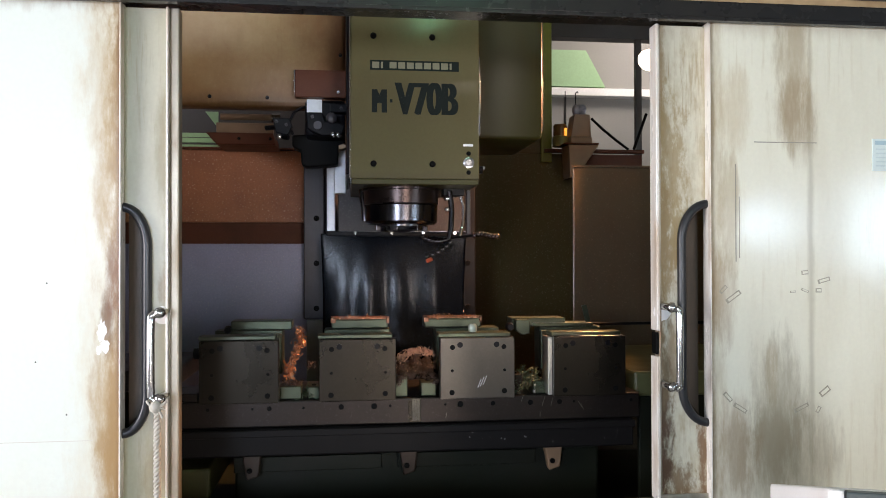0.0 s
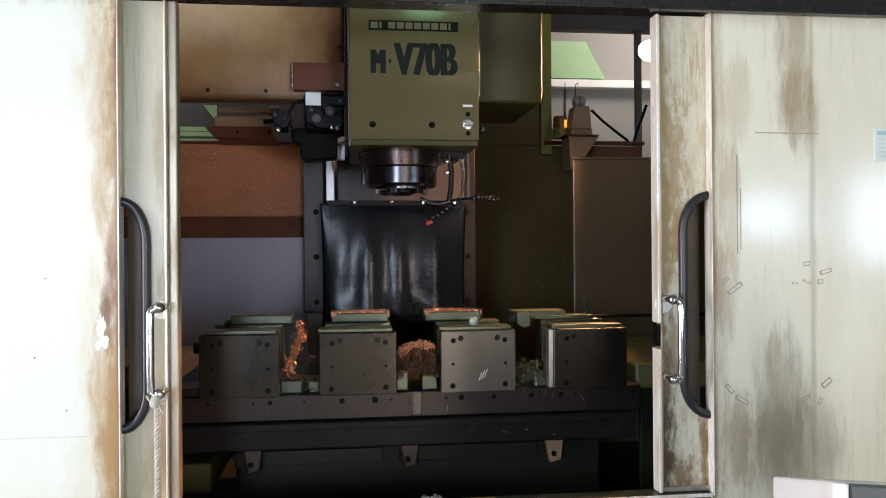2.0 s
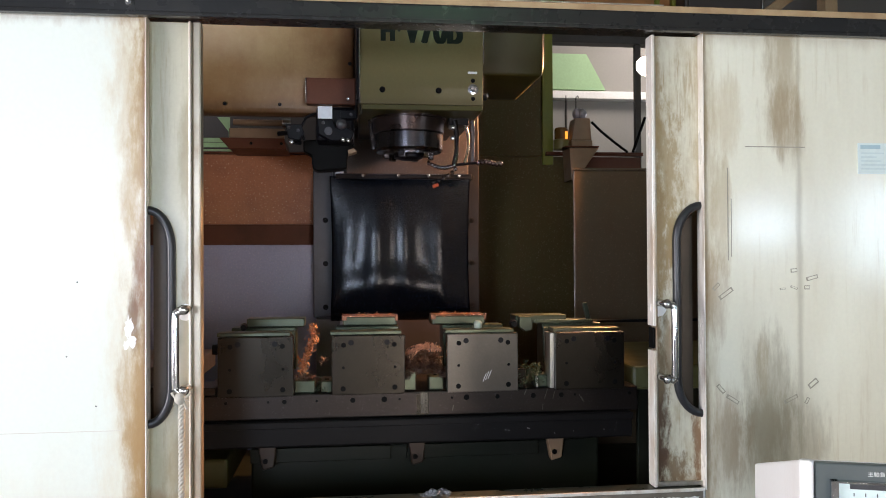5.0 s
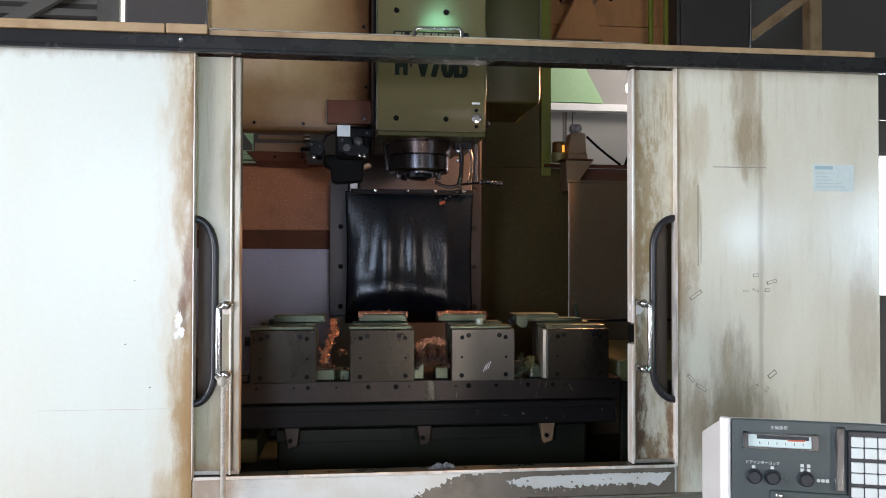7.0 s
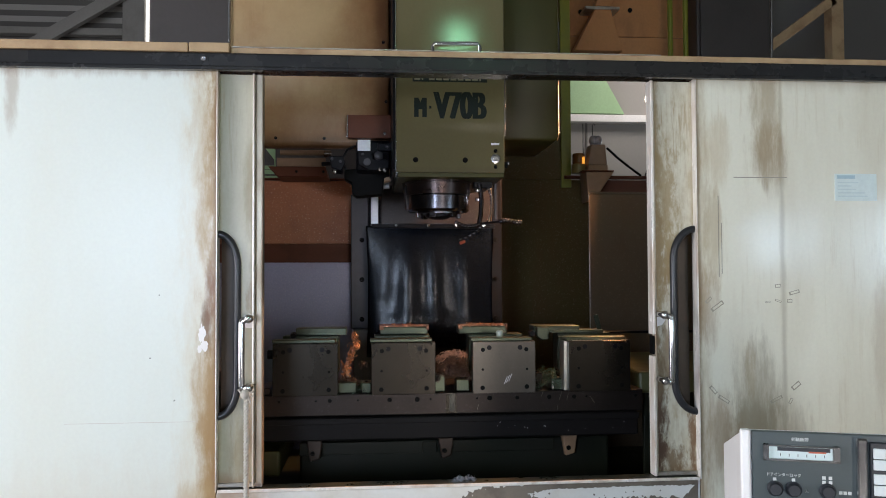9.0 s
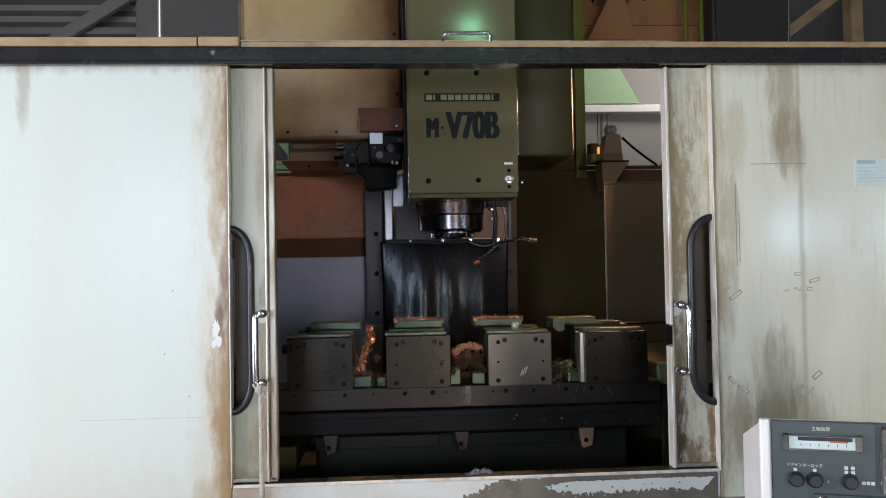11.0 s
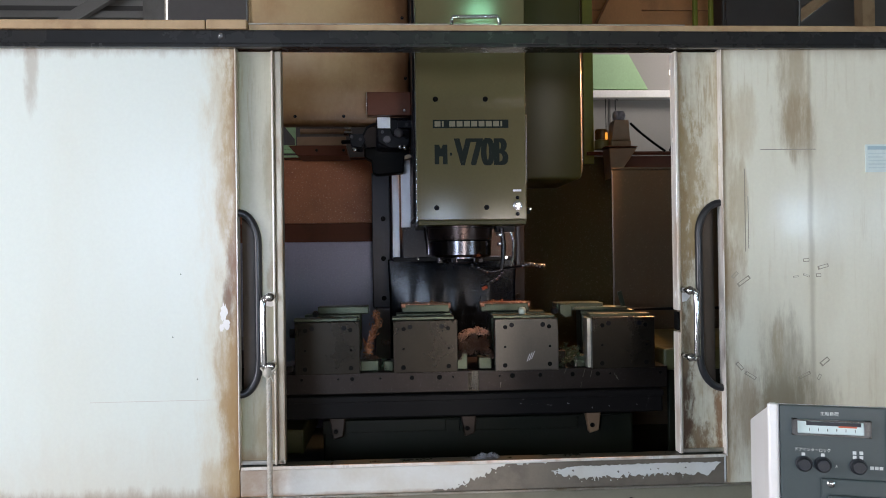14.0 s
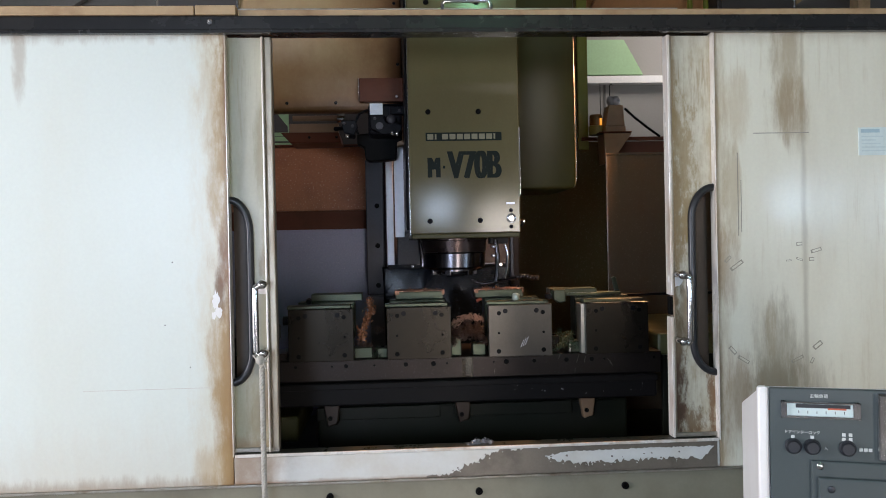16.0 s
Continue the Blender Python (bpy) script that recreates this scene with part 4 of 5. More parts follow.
part("plate", boxes((-0.71, -0.49, 1.20, 1.22, 2.030, 2.073), bev=0.003), TAN_PLASTIC, shelf)
part("shelf", prism([(-0.705, 1.985), (-0.48, 1.985), (-0.49, 2.031), (-0.747, 2.031)], 1.18, 1.4, 0.003), RED_BROWN, shelf)
part("cylinder", tube([(-0.70, 1.25, 2.104), (-0.50, 1.25, 2.104)], 0.013, 16), TAN_PLASTIC, shelf, smooth=60)
part("collar", tube([(-0.50, 1.25, 2.104), (-0.467, 1.25, 2.104)], 0.020, 16), CHROME, shelf, smooth=60)
for x_ in (-0.62, -0.50):
    part("bolt", bolt_head(x_, 1.18, 2.008, 0.006), HOLE_BLACK, shelf)
# added block: keeps the gap between magazine and guard dark
backing = thing("cabinet", "charcoal block added beyond the guard as a dark background", "cabinet", (-1.3, 2.6, 1.6))
part("body", boxes((-2.2, -0.30, 2.55, 2.95, 0.0, 2.75), bev=0.01), SMOKED, backing)
stay = thing("sheet_bracket", "pale green sheet bracket behind the guard", "bracket", (-1.45, 1.61, 0.70))
part("upright", boxes((-1.50, -1.46, 1.60, 1.62, 0.70, 2.092), bev=0), GREEN_SHEET, stay)
part("rail", boxes((-1.46, -0.768, 1.60, 1.62, 2.050, 2.070), bev=0), GREEN_SHEET, stay)
part("rail", boxes((-1.46, -0.768, 1.59, 1.60, 2.072, 2.090), bev=0), GREEN_SHEET, stay)
part("lip", boxes((-1.46, -0.575, 1.60, 1.62, 2.020, 2.040), bev=0), GREEN_SHEET, stay)
part("flap", prism([(-0.82, 2.186), (-0.764, 2.186), (-0.764, 2.088), (-0.768, 2.088), (-0.769, 2.12)], 1.60, 1.61), GREEN_SHEET, stay)

# ---- beacon, regulator and work lamp by the east guard ----
beacon = thing("warning_beacon", "small amber warning beacon, lit", "beacon", (0.91, 2.04, 2.122))
part("base", lathe([(0.042, 0), (0.042, 0.05), (0.036, 0.055)], 20, Matrix.Translation((0.908, 2.08, 2.122))), surface("olive_beacon_base", (0.22, 0.19, 0.06), 0.4), beacon, smooth=40)
part("lens", lathe([(0.036, 0.050), (0.036, 0.09), (0.036, 0.108), (0.030, 0.116)], 20, Matrix.Translation((0.908, 2.08, 2.122))), surface("dark_amber_lens", (0.16, 0.075, 0.02), 0.25), beacon, smooth=40)
part("lit_element", boxes((0.920, 0.934, 2.038, 2.046, 2.175, 2.215), bev=0.003), AMBER_GLOW, beacon, "glowing amber element")
reg = thing("air_regulator", "tan air regulator with a round knob on a bracket", "regulator", (1.01, 2.04, 2.12))
part("body", prism([(0.942, 2.163), (1.052, 2.163), (1.044, 2.28), (0.962, 2.28)], 2.0, 2.1, 0.004), TAN_PLASTIC, reg)
part("lower_body", boxes((0.940, 1.054, 1.99, 2.11, 2.130, 2.161), bev=0.004), TAN_PLASTIC, reg)
KNOB_GREY = surface("grey_ball_knob", (0.36, 0.34, 0.37), 0.35, 0.2, (0.12, 0.11, 0.13), 0.8, 30)
for x_, r_ in ((0.985, 0.85), (1.008, 1.0)):
    part("knob", lathe([(0.006, 0), (0.020 * r_, 0.005), (0.028 * r_, 0.022), (0.028 * r_, 0.036), (0.018 * r_, 0.054), (0.005, 0.058)], 18, Matrix.Translation((x_, 2.06 - 0.02 * r_, 2.28))), KNOB_GREY, reg, smooth=60)
part("bracket", prism([(0.925, 2.12), (1.085, 2.12), (0.985, 1.98), (0.935, 1.95)], 1.98, 2.12, 0.003), TAN_PLASTIC, reg)
part("gusset", boxes((0.90, 1.085, 1.975, 2.125, 2.122, 2.130)), RED_BROWN, reg)
part("wire", tube([(0.985, 2.06, 2.33), (0.985, 2.06, 2.40), (0.995, 2.06, 2.41), (1.0, 2.06, 2.40)], 0.0025, 6), HOLE_BLACK, reg)
part("wire", tube([(0.930, 2.06, 2.22), (0.930, 2.06, 2.41)], 0.0022, 6), HOLE_BLACK, reg)
hose = thing("sagging_hose", "black hose running down from the regulator", "hose", (1.15, 2.1, 2.1))
part("hose", tube([(1.07, 2.06, 2.27), (1.13, 2.06, 2.215), (1.20, 2.06, 2.16), (1.27, 2.06, 2.11)], 0.007, 8), HOLE_BLACK, hose)
part("strut", tube([(1.30, 2.06, 2.11), (1.37, 2.06, 2.30)], 0.008, 8), HOLE_BLACK, hose)

lamp = thing("work_lamp", "bright incandescent work lamp on a jointed arm", "lamp", (1.05, 0.95, 2.1))
LAMP_AT = Matrix.Translation((1.014, 1.12, 2.344)) @ Vector((-1.29, -0.33, -0.95)).to_track_quat("Z", "Y").to_matrix().to_4x4()
part("bulb", lathe([(0.020, -0.045), (0.034, -0.03), (0.042, 0.0), (0.040, 0.014), (0.028, 0.028), (0.008, 0.034)], 24, LAMP_AT), BULB, lamp, "glowing frosted bulb", smooth=60)
part("socket", lathe([(0.024, 0), (0.026, 0.05), (0.018, 0.075)], 18, LAMP_AT @ Matrix.Translation((0, 0, -0.10))), HEAD_DARK, lamp, smooth=50)
part("arm", tube([(1.092, 1.142, 2.407), (1.20, 1.16, 2.42), (1.34, 1.22, 2.20), (1.37, 1.25, 1.94)], 0.010, 10), HEAD_DARK, lamp, smooth=60)

# ---- table, fixture base, vises ----
table = thing("machine_table", "black cast machine table on a dark green saddle", "table", (0, 0.75, 0.7))
part("table_top", boxes((-0.72, 0.66, 0.345, 1.08, 0.972, 1.052), bev=0.006), TABLE_IRON, table)
part("slot_lip", boxes((-0.72, 0.66, 0.335, 0.345, 1.030, 1.050), bev=0.002), TABLE_IRON, table)
part("saddle", boxes((-0.54, 0.59, 0.47, 1.0, 0.70, 0.945), bev=0.01), SADDLE_GREEN, table, "dark green saddle")
part("saddle_rail", boxes((-0.54, -0.10, 0.455, 0.47, 0.90, 0.944), (-0.05, 0.38, 0.455, 0.47, 0.90, 0.944), bev=0.002), SADDLE_GREEN, table)
# the third lug's lighter tan stands for lamp light on it
for x_ in (-0.485, -0.02, 0.43):
    lug = part("lug", prism([(x_ - 0.028, 0.96), (x_ + 0.028, 0.96), (x_ + 0.02, 0.895), (x_ - 0.014, 0.885)], 0.42, 0.455, 0.004), LUG_BRASS if x_ < 0.4 else TAN_PLASTIC, table)
    part("lug_screw", bolt_head(x_ - 0.005, 0.42, 0.915, 0.008), HOLE_BLACK, lug)
part("oil_pan", boxes((-0.76, -0.60, 0.40, 0.9, 0.84, 0.93), bev=0.01), surface("dull_olive_pan", (0.07, 0.065, 0.02), 0.45), table)

base = thing("fixture_base", "dark steel fixture base plate drilled along its front", "base plate", (0, 0.5, 1.052))
part("plate", boxes((-0.685, 0.682, 0.357, 0.72, 1.054, 1.130), bev=0.004), BASE_STEEL, base)
for x_, r_ in ((-0.60, .005), (-0.475, .004), (-0.427, .007), (-0.33, .004), (-0.221, .008), (-0.125, .009), (-0.078, .004), (0.085, .004), (0.130, .009), (0.228, .007), (0.342, .008), (0.432, .008), (0.476, .004), (0.655, .005)):
    part("screw_hole", pocket(x_, 0.356, 1.108, r_), HOLE_BLACK, base)
part("polished_spot", boxes((-0.025, 0.012, 0.3562, 0.358, 1.058, 1.128), bev=0), VISE_STEEL, base)


def vise(cx, steel=VISE_STEEL, label="tall dark steel vise with a bolted front jaw plate", group="vises on the fixture base"):
    x0, z0, y0 = cx, 1.131, 0.312
    v = thing("vise", label, "vise", (cx, 0.45, 1.131), group)
    plate = part("front_plate", boxes((cx - 0.110, cx + 0.110, y0, y0 + 0.030, z0, z0 + 0.178), bev=0.002), steel, v)
    for dx, dz, r in ((-0.074, 0.150, .0075), (0.078, 0.150, .0075), (-0.052, 0.157, .0085), (0.056, 0.157, .0085), (-0.075, 0.082, .0045), (0.080, 0.082, .0045), (-0.076, 0.019, .008), (0.079, 0.021, .008)):
        part("screw", pocket(cx + dx, y0, z0 + dz, r), HEAD_DARK if r == .0085 else HOLE_BLACK, plate)
    part("front_cap", boxes((cx - 0.114, cx + 0.100, y0 + 0.014, y0 + 0.075, z0 + 0.1785, z0 + 0.190), bev=0.002), JAW_STEEL, v)
    part("front_jaw", boxes((cx - 0.104, cx + 0.104, y0 + 0.031, y0 + 0.085, z0 + 0.05, z0 + 0.178), bev=0.002), VISE_STEEL, v)
    part("bed", boxes((cx - 0.085, cx + 0.085, y0 + 0.03, y0 + 0.35, z0, z0 + 0.055), bev=0.003), VISE_STEEL, v)
    part("rear_jaw", boxes((cx - 0.100, cx + 0.105, y0 + 0.215, y0 + 0.29, z0 + 0.055, z0 + 0.188), bev=0.003), JAW_STEEL, v)
    part("rear_step", boxes((cx - 0.100, cx + 0.105, y0 + 0.195, y0 + 0.214, z0 + 0.055, z0 + 0.178), bev=0.003), JAW_STEEL, v)
    part("screw_spindle", tube([(cx, y0 + 0.086, z0 + 0.10), (cx, y0 + 0.215, z0 + 0.10)], 0.018, 14), CHROME, v, smooth=60)
    return v


first_vise = vise(-0.507)
vise(0.175, VISE_STEEL_LIT, "tall dark steel vise, its front plate lightened for reflected light")
for cx in (-0.174, 0.513):
    copy_thing(first_vise, pose(cx, 0.45, 1.131))

# loose jaws, blocks and workpieces
def lump(name, label, category, bm, material, place, group=""):
    ob = part(name, bm, material)
    return tagged(ob, label, category, group)


for cx, x0, x1 in ((-0.174, -0.252, -0.075), (0.175, 0.041, 0.222)):
    wp = thing("glinting_workpiece", "block clamped in the vise, orange lamp glint put into its top's colour", "workpiece", ((x0 + x1) / 2, 0.58, 1.30), group="copper workpieces")
    part("block", boxes((x0, x1, 0.535, 0.62, 1.3195, 1.349), bev=0.004), JAW_STEEL, wp)
    part("machined_top", boxes((x0 + 0.002, x1 - 0.002, 0.537, 0.618, 1.3485, 1.353), bev=0.001), LAMP_GLINT, wp)
    part("burr", boxes((x1 - 0.006, x1 + 0.004, 0.53, 0.556, 1.335, 1.356), bev=0.002), LAMP_GLINT, wp)
    part("burr", boxes((x0 - 0.003, x0 + 0.014, 0.53, 0.55, 1.338, 1.354), bev=0.002), LAMP_GLINT, wp)
for x0, x1, skew in ((-0.56, -0.375, 0.0), (0.325, 0.50, 3.0)):
    bl = thing("steel_plate", "oily steel plate lying on the rear jaw", "plate", ((x0 + x1) / 2, 0.58, 1.32), group="steel plates")
    part("plate", boxes((x0, x1, 0.535, 0.625, 1.3195, 1.347), bev=0.003), JAW_STEEL, bl)
    part("end_pin", lathe([(0.012, 0), (0.014, 0.01), (0.010, 0.03)], 12, Matrix.Translation((x0 - 0.008, 0.55, 1.32)) @ FACING), HEAD_DARK, bl)
swing = thing("clamp_strap", "thin green-grey strap standing on a clamp plate", "clamp", (0.57, 0.56, 1.31))
part("foot_plate", boxes((0.39, 0.59, 0.525, 0.60, 1.3195, 1.331), bev=0.002), JAW_STEEL, swing)
part("strap", turned(boxes((-0.008, 0.008, -0.004, 0.004, 0, 0.062), bev=0.001), Matrix.Translation((0.582, 0.55, 1.326)) @ pose(0, 0, 0, 0, -14)), JAW_STEEL, swing)
part("tip", prism([(0.33, 1.345), (0.33, 1.31), (0.35, 1.295), (0.375, 1.30), (0.375, 1.345)], 0.50, 0.53, 0.003), JAW_STEEL, swing)
cap = thing("dowel_cap", "round bright dowel on top of the vise", "dowel", (0.167, 0.36, 1.322))
part("pin", lathe([(0.010, 0), (0.013, 0.004), (0.013, 0.018), (0.008, 0.024)], 16, Matrix.Translation((0.167, 0.355, 1.3215))), surface("oily_pale_pin", (0.42, 0.47, 0.40), 0.35, 0.3), cap, smooth=40)
for x0, x1, z1, mat in ((-0.398, -0.336, 1.168, JAW_STEEL), (-0.318, -0.284, 1.165, JAW_STEEL), (-0.062, -0.026, 1.192, JAW_STEEL), (0.014, 0.060, 1.172, JAW_STEEL), (0.288, 0.322, 1.19, VISE_STEEL), (0.352, 0.398, 1.170, JAW_STEEL)):
    blk = thing("clamp_block", "small oily steel clamp block between the vises", "block", ((x0 + x1) / 2, 0.40, 1.131), group="clamp blocks")
    part("block", boxes((x0, x1, 0.372, 0.44, 1.131, z1), bev=0.003), mat, blk)
    part("screw", lathe([(0.007, 0), (0.007, 0.004), (0.004, 0.004)], 12, Matrix.Translation(((x0 + x1) / 2, 0.406, z1))), HOLE_BLACK, blk)
pad = thing("bright_pad", "bright machined pad beside the vise", "pad", (0.40, 0.345, 1.14))
part("pad", boxes((0.3535, 0.361, 0.366, 0.3715, 1.133, 1.170), bev=0.001), CHROME, pad)
side = thing("jaw_side_plate", "bright scraped side plate of a vise jaw", "plate", (0.39, 0.36, 1.131))
part("plate", boxes((0.390, 0.4025, 0.33, 0.40, 1.134, 1.305), bev=0.001), STEEL, side)
left_ear = thing("pivot_stub", "dark pivot stub at the end of the fixture", "stub", (-0.64, 0.36, 1.2))
part("stub", tube([(-0.617, 0.37, 1.268), (-0.640, 0.37, 1.268)], 0.016, 14), HEAD_DARK, left_ear)
part("step", boxes((-0.70, -0.63, 0.36, 0.5, 1.131, 1.155), bev=0.003), BASE_STEEL, left_ear)


def swarf(name, label, cx, cy, cz, sx, sy, sz, count, material, seed):
    """A tangle of curled chips."""
    rnd = random.Random(seed)
    bm = bmesh.new()
    for _ in range(count):
        u, v = rnd.uniform(-1, 1), rnd.uniform(-1, 1)
        h = max(0.0, 1 - u ** 4 - v * v * 0.5) * (0.75 + 0.25 * math.sin(9 * u + seed))
        o = Vector((cx + sx * u, cy + sy * v, cz + sz * h * rnd.random() ** 0.4))
        turn = Euler((rnd.uniform(0, 6.3), rnd.uniform(0, 6.3), rnd.uniform(0, 6.3))).to_matrix()
        r, pitch, w, turns = rnd.uniform(0.002, 0.006), rnd.uniform(0.001, 0.004), rnd.uniform(0.001, 0.0025), rnd.uniform(0.7, 2.2)
        prev = None
        for k in range(9):
            a = turns * 6.28 * k / 8
            p = Vector((r * math.cos(a), r * math.sin(a), pitch * a / 3))
            pair = [bm.verts.new(o + turn @ p), bm.verts.new(o + turn @ (p + Vector((0, 0, w))))]
            if prev:
                bm.faces.new((prev[0], prev[1], pair[1], pair[0]))
            prev = pair
    ob = part(name, bm, material)
    ob.data.polygons.foreach_set("use_smooth", [True] * len(ob.data.polygons))
    return tagged(ob, label, "metal chips", kind="stuff")


def trail(label, points, spread, count, material, seed, big=1.0):
    """Curled chips strung along a line."""
    rnd = random.Random(seed)
    bm = bmesh.new()
    for _ in range(count):
        k = rnd.uniform(0, len(points) - 1.001)
        p0, p1 = Vector(points[int(k)]), Vector(points[int(k) + 1])
        o = p0.lerp(p1, k % 1) + Vector((rnd.gauss(0, spread), rnd.gauss(0, spread * 2), rnd.gauss(0, spread)))
        turn = Euler((rnd.uniform(0, 6.3), rnd.uniform(0, 6.3), rnd.uniform(0, 6.3))).to_matrix()
        r, w, turns = big * rnd.uniform(0.0025, 0.008), big * rnd.uniform(0.0012, 0.003), rnd.uniform(0.3, 1.1) / big
        prev = None
        for n_ in range(7):
            ang = turns * 6.28 * n_ / 6
            p = Vector((r * math.cos(ang), r * math.sin(ang), 0.0006 * n_))
            pair = [bm.verts.new(o + turn @ p), bm.verts.new(o + turn @ (p + Vector((0, 0, w))))]
            if prev:
                bm.faces.new((prev[0], prev[1], pair[1], pair[0]))
            prev = pair
    return tagged(part("swarf_pile", bm, material), label, "metal chips", kind="stuff")


swarf("swarf_pile", "tangled copper swarf heaped between the vises", 0.0, 0.43, 1.180, 0.060, 0.10, 0.080, 1100, DULL_SWARF, 1)
trail("bright crest of the copper swarf heap", [(-0.062, 0.37, 1.236), (-0.02, 0.38, 1.262), (0.01, 0.39, 1.266), (0.05, 0.40, 1.255)], 0.0050, 200, CREST_SWARF, 21)
trail("swarf hanging beside the vise jaw, lamp light put into its orange", [(-0.347, 0.40, 1.335), (-0.338, 0.40, 1.300), (-0.348, 0.40, 1.270), (-0.364, 0.39, 1.240), (-0.374, 0.385, 1.195)], 0.0042, 260, LAMPLIT_SWARF, 2)
trail("broad swarf ribbons hanging beside the vise jaw, lamp light put into their orange", [(-0.343, 0.395, 1.338), (-0.335, 0.395, 1.305), (-0.350, 0.395, 1.265), (-0.366, 0.385, 1.235), (-0.376, 0.38, 1.190)], 0.0045, 46, LAMPLIT_SWARF, 12, 2.6)
trail("copper swarf lying on a clamp block", [(-0.386, 0.40, 1.180), (-0.360, 0.40, 1.176), (-0.340, 0.41, 1.172)], 0.006, 110, DULL_SWARF, 8)
trail("copper chips caught on the vise side", [(-0.324, 0.43, 1.222), (-0.300, 0.43, 1.225)], 0.005, 30, DULL_SWARF, 9)
swarf("swarf_pile", "green-tinted swarf between the vises", 0.345, 0.43, 1.14, 0.05, 0.09, 0.07, 420, GREEN_SWARF, 3)
swarf("swarf_pile", "dull swarf scattered on the base plate", -0.30, 0.42, 1.131, 0.05, 0.06, 0.03, 160, GREEN_SWARF, 4)
swarf("swarf_pile", "fine chips lying on the sill ledge", 0.0, 0.012, 0.911, 0.036, 0.014, 0.013, 110, GREY_CHIPS, 5)
trail("bright chips on top of the clamped block", [(-0.245, 0.55, 1.353), (-0.095, 0.55, 1.353)], 0.0022, 60, LAMPLIT_SWARF, 6)
trail("bright chips on top of the clamped block", [(0.06, 0.55, 1.353), (0.205, 0.55, 1.353)], 0.0022, 60, LAMPLIT_SWARF, 7)
fleck_rnd = random.Random(31)
flecks = []
for _ in range(13):
    x_, z_, r_ = fleck_rnd.uniform(0.15, 0.63), fleck_rnd.gauss(1.003, 0.012), fleck_rnd.uniform(0.0005, 0.0013)
    flecks.append((x_ - r_, x_ + r_, 0.3435, 0.3455, min(z_, 1.028) - r_, min(z_, 1.028) + r_))
tagged(part("metal_flecks", boxes(*flecks, bev=0), WAY_STEEL), "bright metal flecks stuck along the table edge", "metal chips", kind="stuff")
WORN = surface("worn_base_steel", (0.11, 0.10, 0.08), 0.4, 0.6, (0.06, 0.05, 0.04), 0.6, 30)
part("wear_streak", boxes((-0.013, 0.009, 0.3562, 0.3574, 1.062, 1.126), bev=0), WORN, base)
for x_, z_, l_, tilt in ((0.088, 1.076, 0.010, 10), (0.383, 1.112, 0.016, 18), (0.408, 1.108, 0.012, 14), (0.318, 1.122, 0.012, 20), (0.496, 1.098, 0.012, -30), (0.502, 1.092, 0.010, -25), (0.372, 1.07, 0.008, 5)):
    part("nick", turned(boxes((-0.0008, 0.0008, -0.0006, 0.0006, -l_, l_), bev=0), Matrix.Translation((x_, 0.3568, z_)) @ pose(0, 0, 0, 0, tilt)), WORN, base)
for sx_, sz_ in ((0.180, 1.175), (0.188, 1.18), (0.196, 1.184)):
    nick = thing("scratch", "bright scratches on the vise plate", "scratch", (sx_, 0.3115, sz_))
    part("line", turned(boxes((-0.0008, 0.0008, -0.0006, 0.0006, -0.014, 0.014), bev=0), Matrix.Translation((sx_, 0.3116, sz_)) @ pose(0, 0, 0, 0, 22)), WAY_STEEL, nick)

# ---- spindle head, drawn round the lower row of cover bolts ----
HEAD_PALE = surface("pale_plate_print", (0.20, 0.18, 0.11), 0.4)
head = thing("spindle_head", "olive-beige spindle head of the machining center", "machine head")
cover = part("front_cover", boxes((-0.194, 0.200, 0.42, 0.62, -0.045, 0.98), bev=0.004), HEAD_PAINT, head, "olive-beige front cover")
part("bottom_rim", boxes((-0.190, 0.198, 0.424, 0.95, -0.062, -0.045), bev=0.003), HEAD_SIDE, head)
part("edge_trim", boxes((-0.1965, -0.1935, 0.416, 0.424, -0.045, 0.98), bev=0.001), CHROME, cover)
part("edge_trim", boxes((0.1995, 0.2025, 0.417, 0.424, 0.09, 0.33), bev=0.001), CHROME, cover)
for x_ in (-0.124, 0.055):
    for z_ in (0.0, 0.387, 0.775):
        part("cover_bolt", lathe([(0.0095, -0.001), (0.0095, 0.004), (0.006, 0.0075)], 16, Matrix.Translation((x_, 0.42, z_)) @ FACING), HOLE_BLACK, cover, smooth=40)
part("valve", lathe([(0.017, 0), (0.017, 0.005), (0.011, 0.006), (0.009, 0.012), (0.004, 0.012)], 18, Matrix.Translation((0.166, 0.42, 0.006)) @ FACING), CHROME, cover, smooth=40)
for z_ in (0.034, -0.024):
    part("valve_screw", bolt_head(0.166, 0.42, z_, 0.007, 0.003), HOLE_BLACK, cover)
part("small_plate", boxes((0.150, 0.180, 0.4185, 0.421, 0.056, 0.063), bev=0), WAY_STEEL, cover)
part("side_cock", tube([(0.198, 0.45, -0.012), (0.214, 0.45, -0.012)], 0.012, 12), HEAD_DARK, cover)
part("side_cock_cap", tube([(0.212, 0.45, -0.006), (0.220, 0.45, -0.006)], 0.007, 12), CHROME, cover)
name_plate = part("name_plate", boxes((-0.134, 0.137, 0.4186, 0.4215, 0.284, 0.314), bev=0.0005), MARK_GREEN, cover, "dark name plate with a plain pale band")
for k in range(10):
    part("pale_block", boxes((-0.1275 + 0.0262 * k, (-0.1215 if k in (1, 9) else -0.1065) + 0.0262 * k, 0.4176, 0.419, 0.2895, 0.3085), bev=0), HEAD_PALE, name_plate)
words("model_letter", "M", MARK_GREEN, cover, (-0.129, 0.4196, 0.155), 0.070, 0.046, 0.0055)
part("model_dot", boxes((-0.0745, -0.0665, 0.4185, 0.4205, 0.186, 0.196), bev=0), MARK_GREEN, cover)
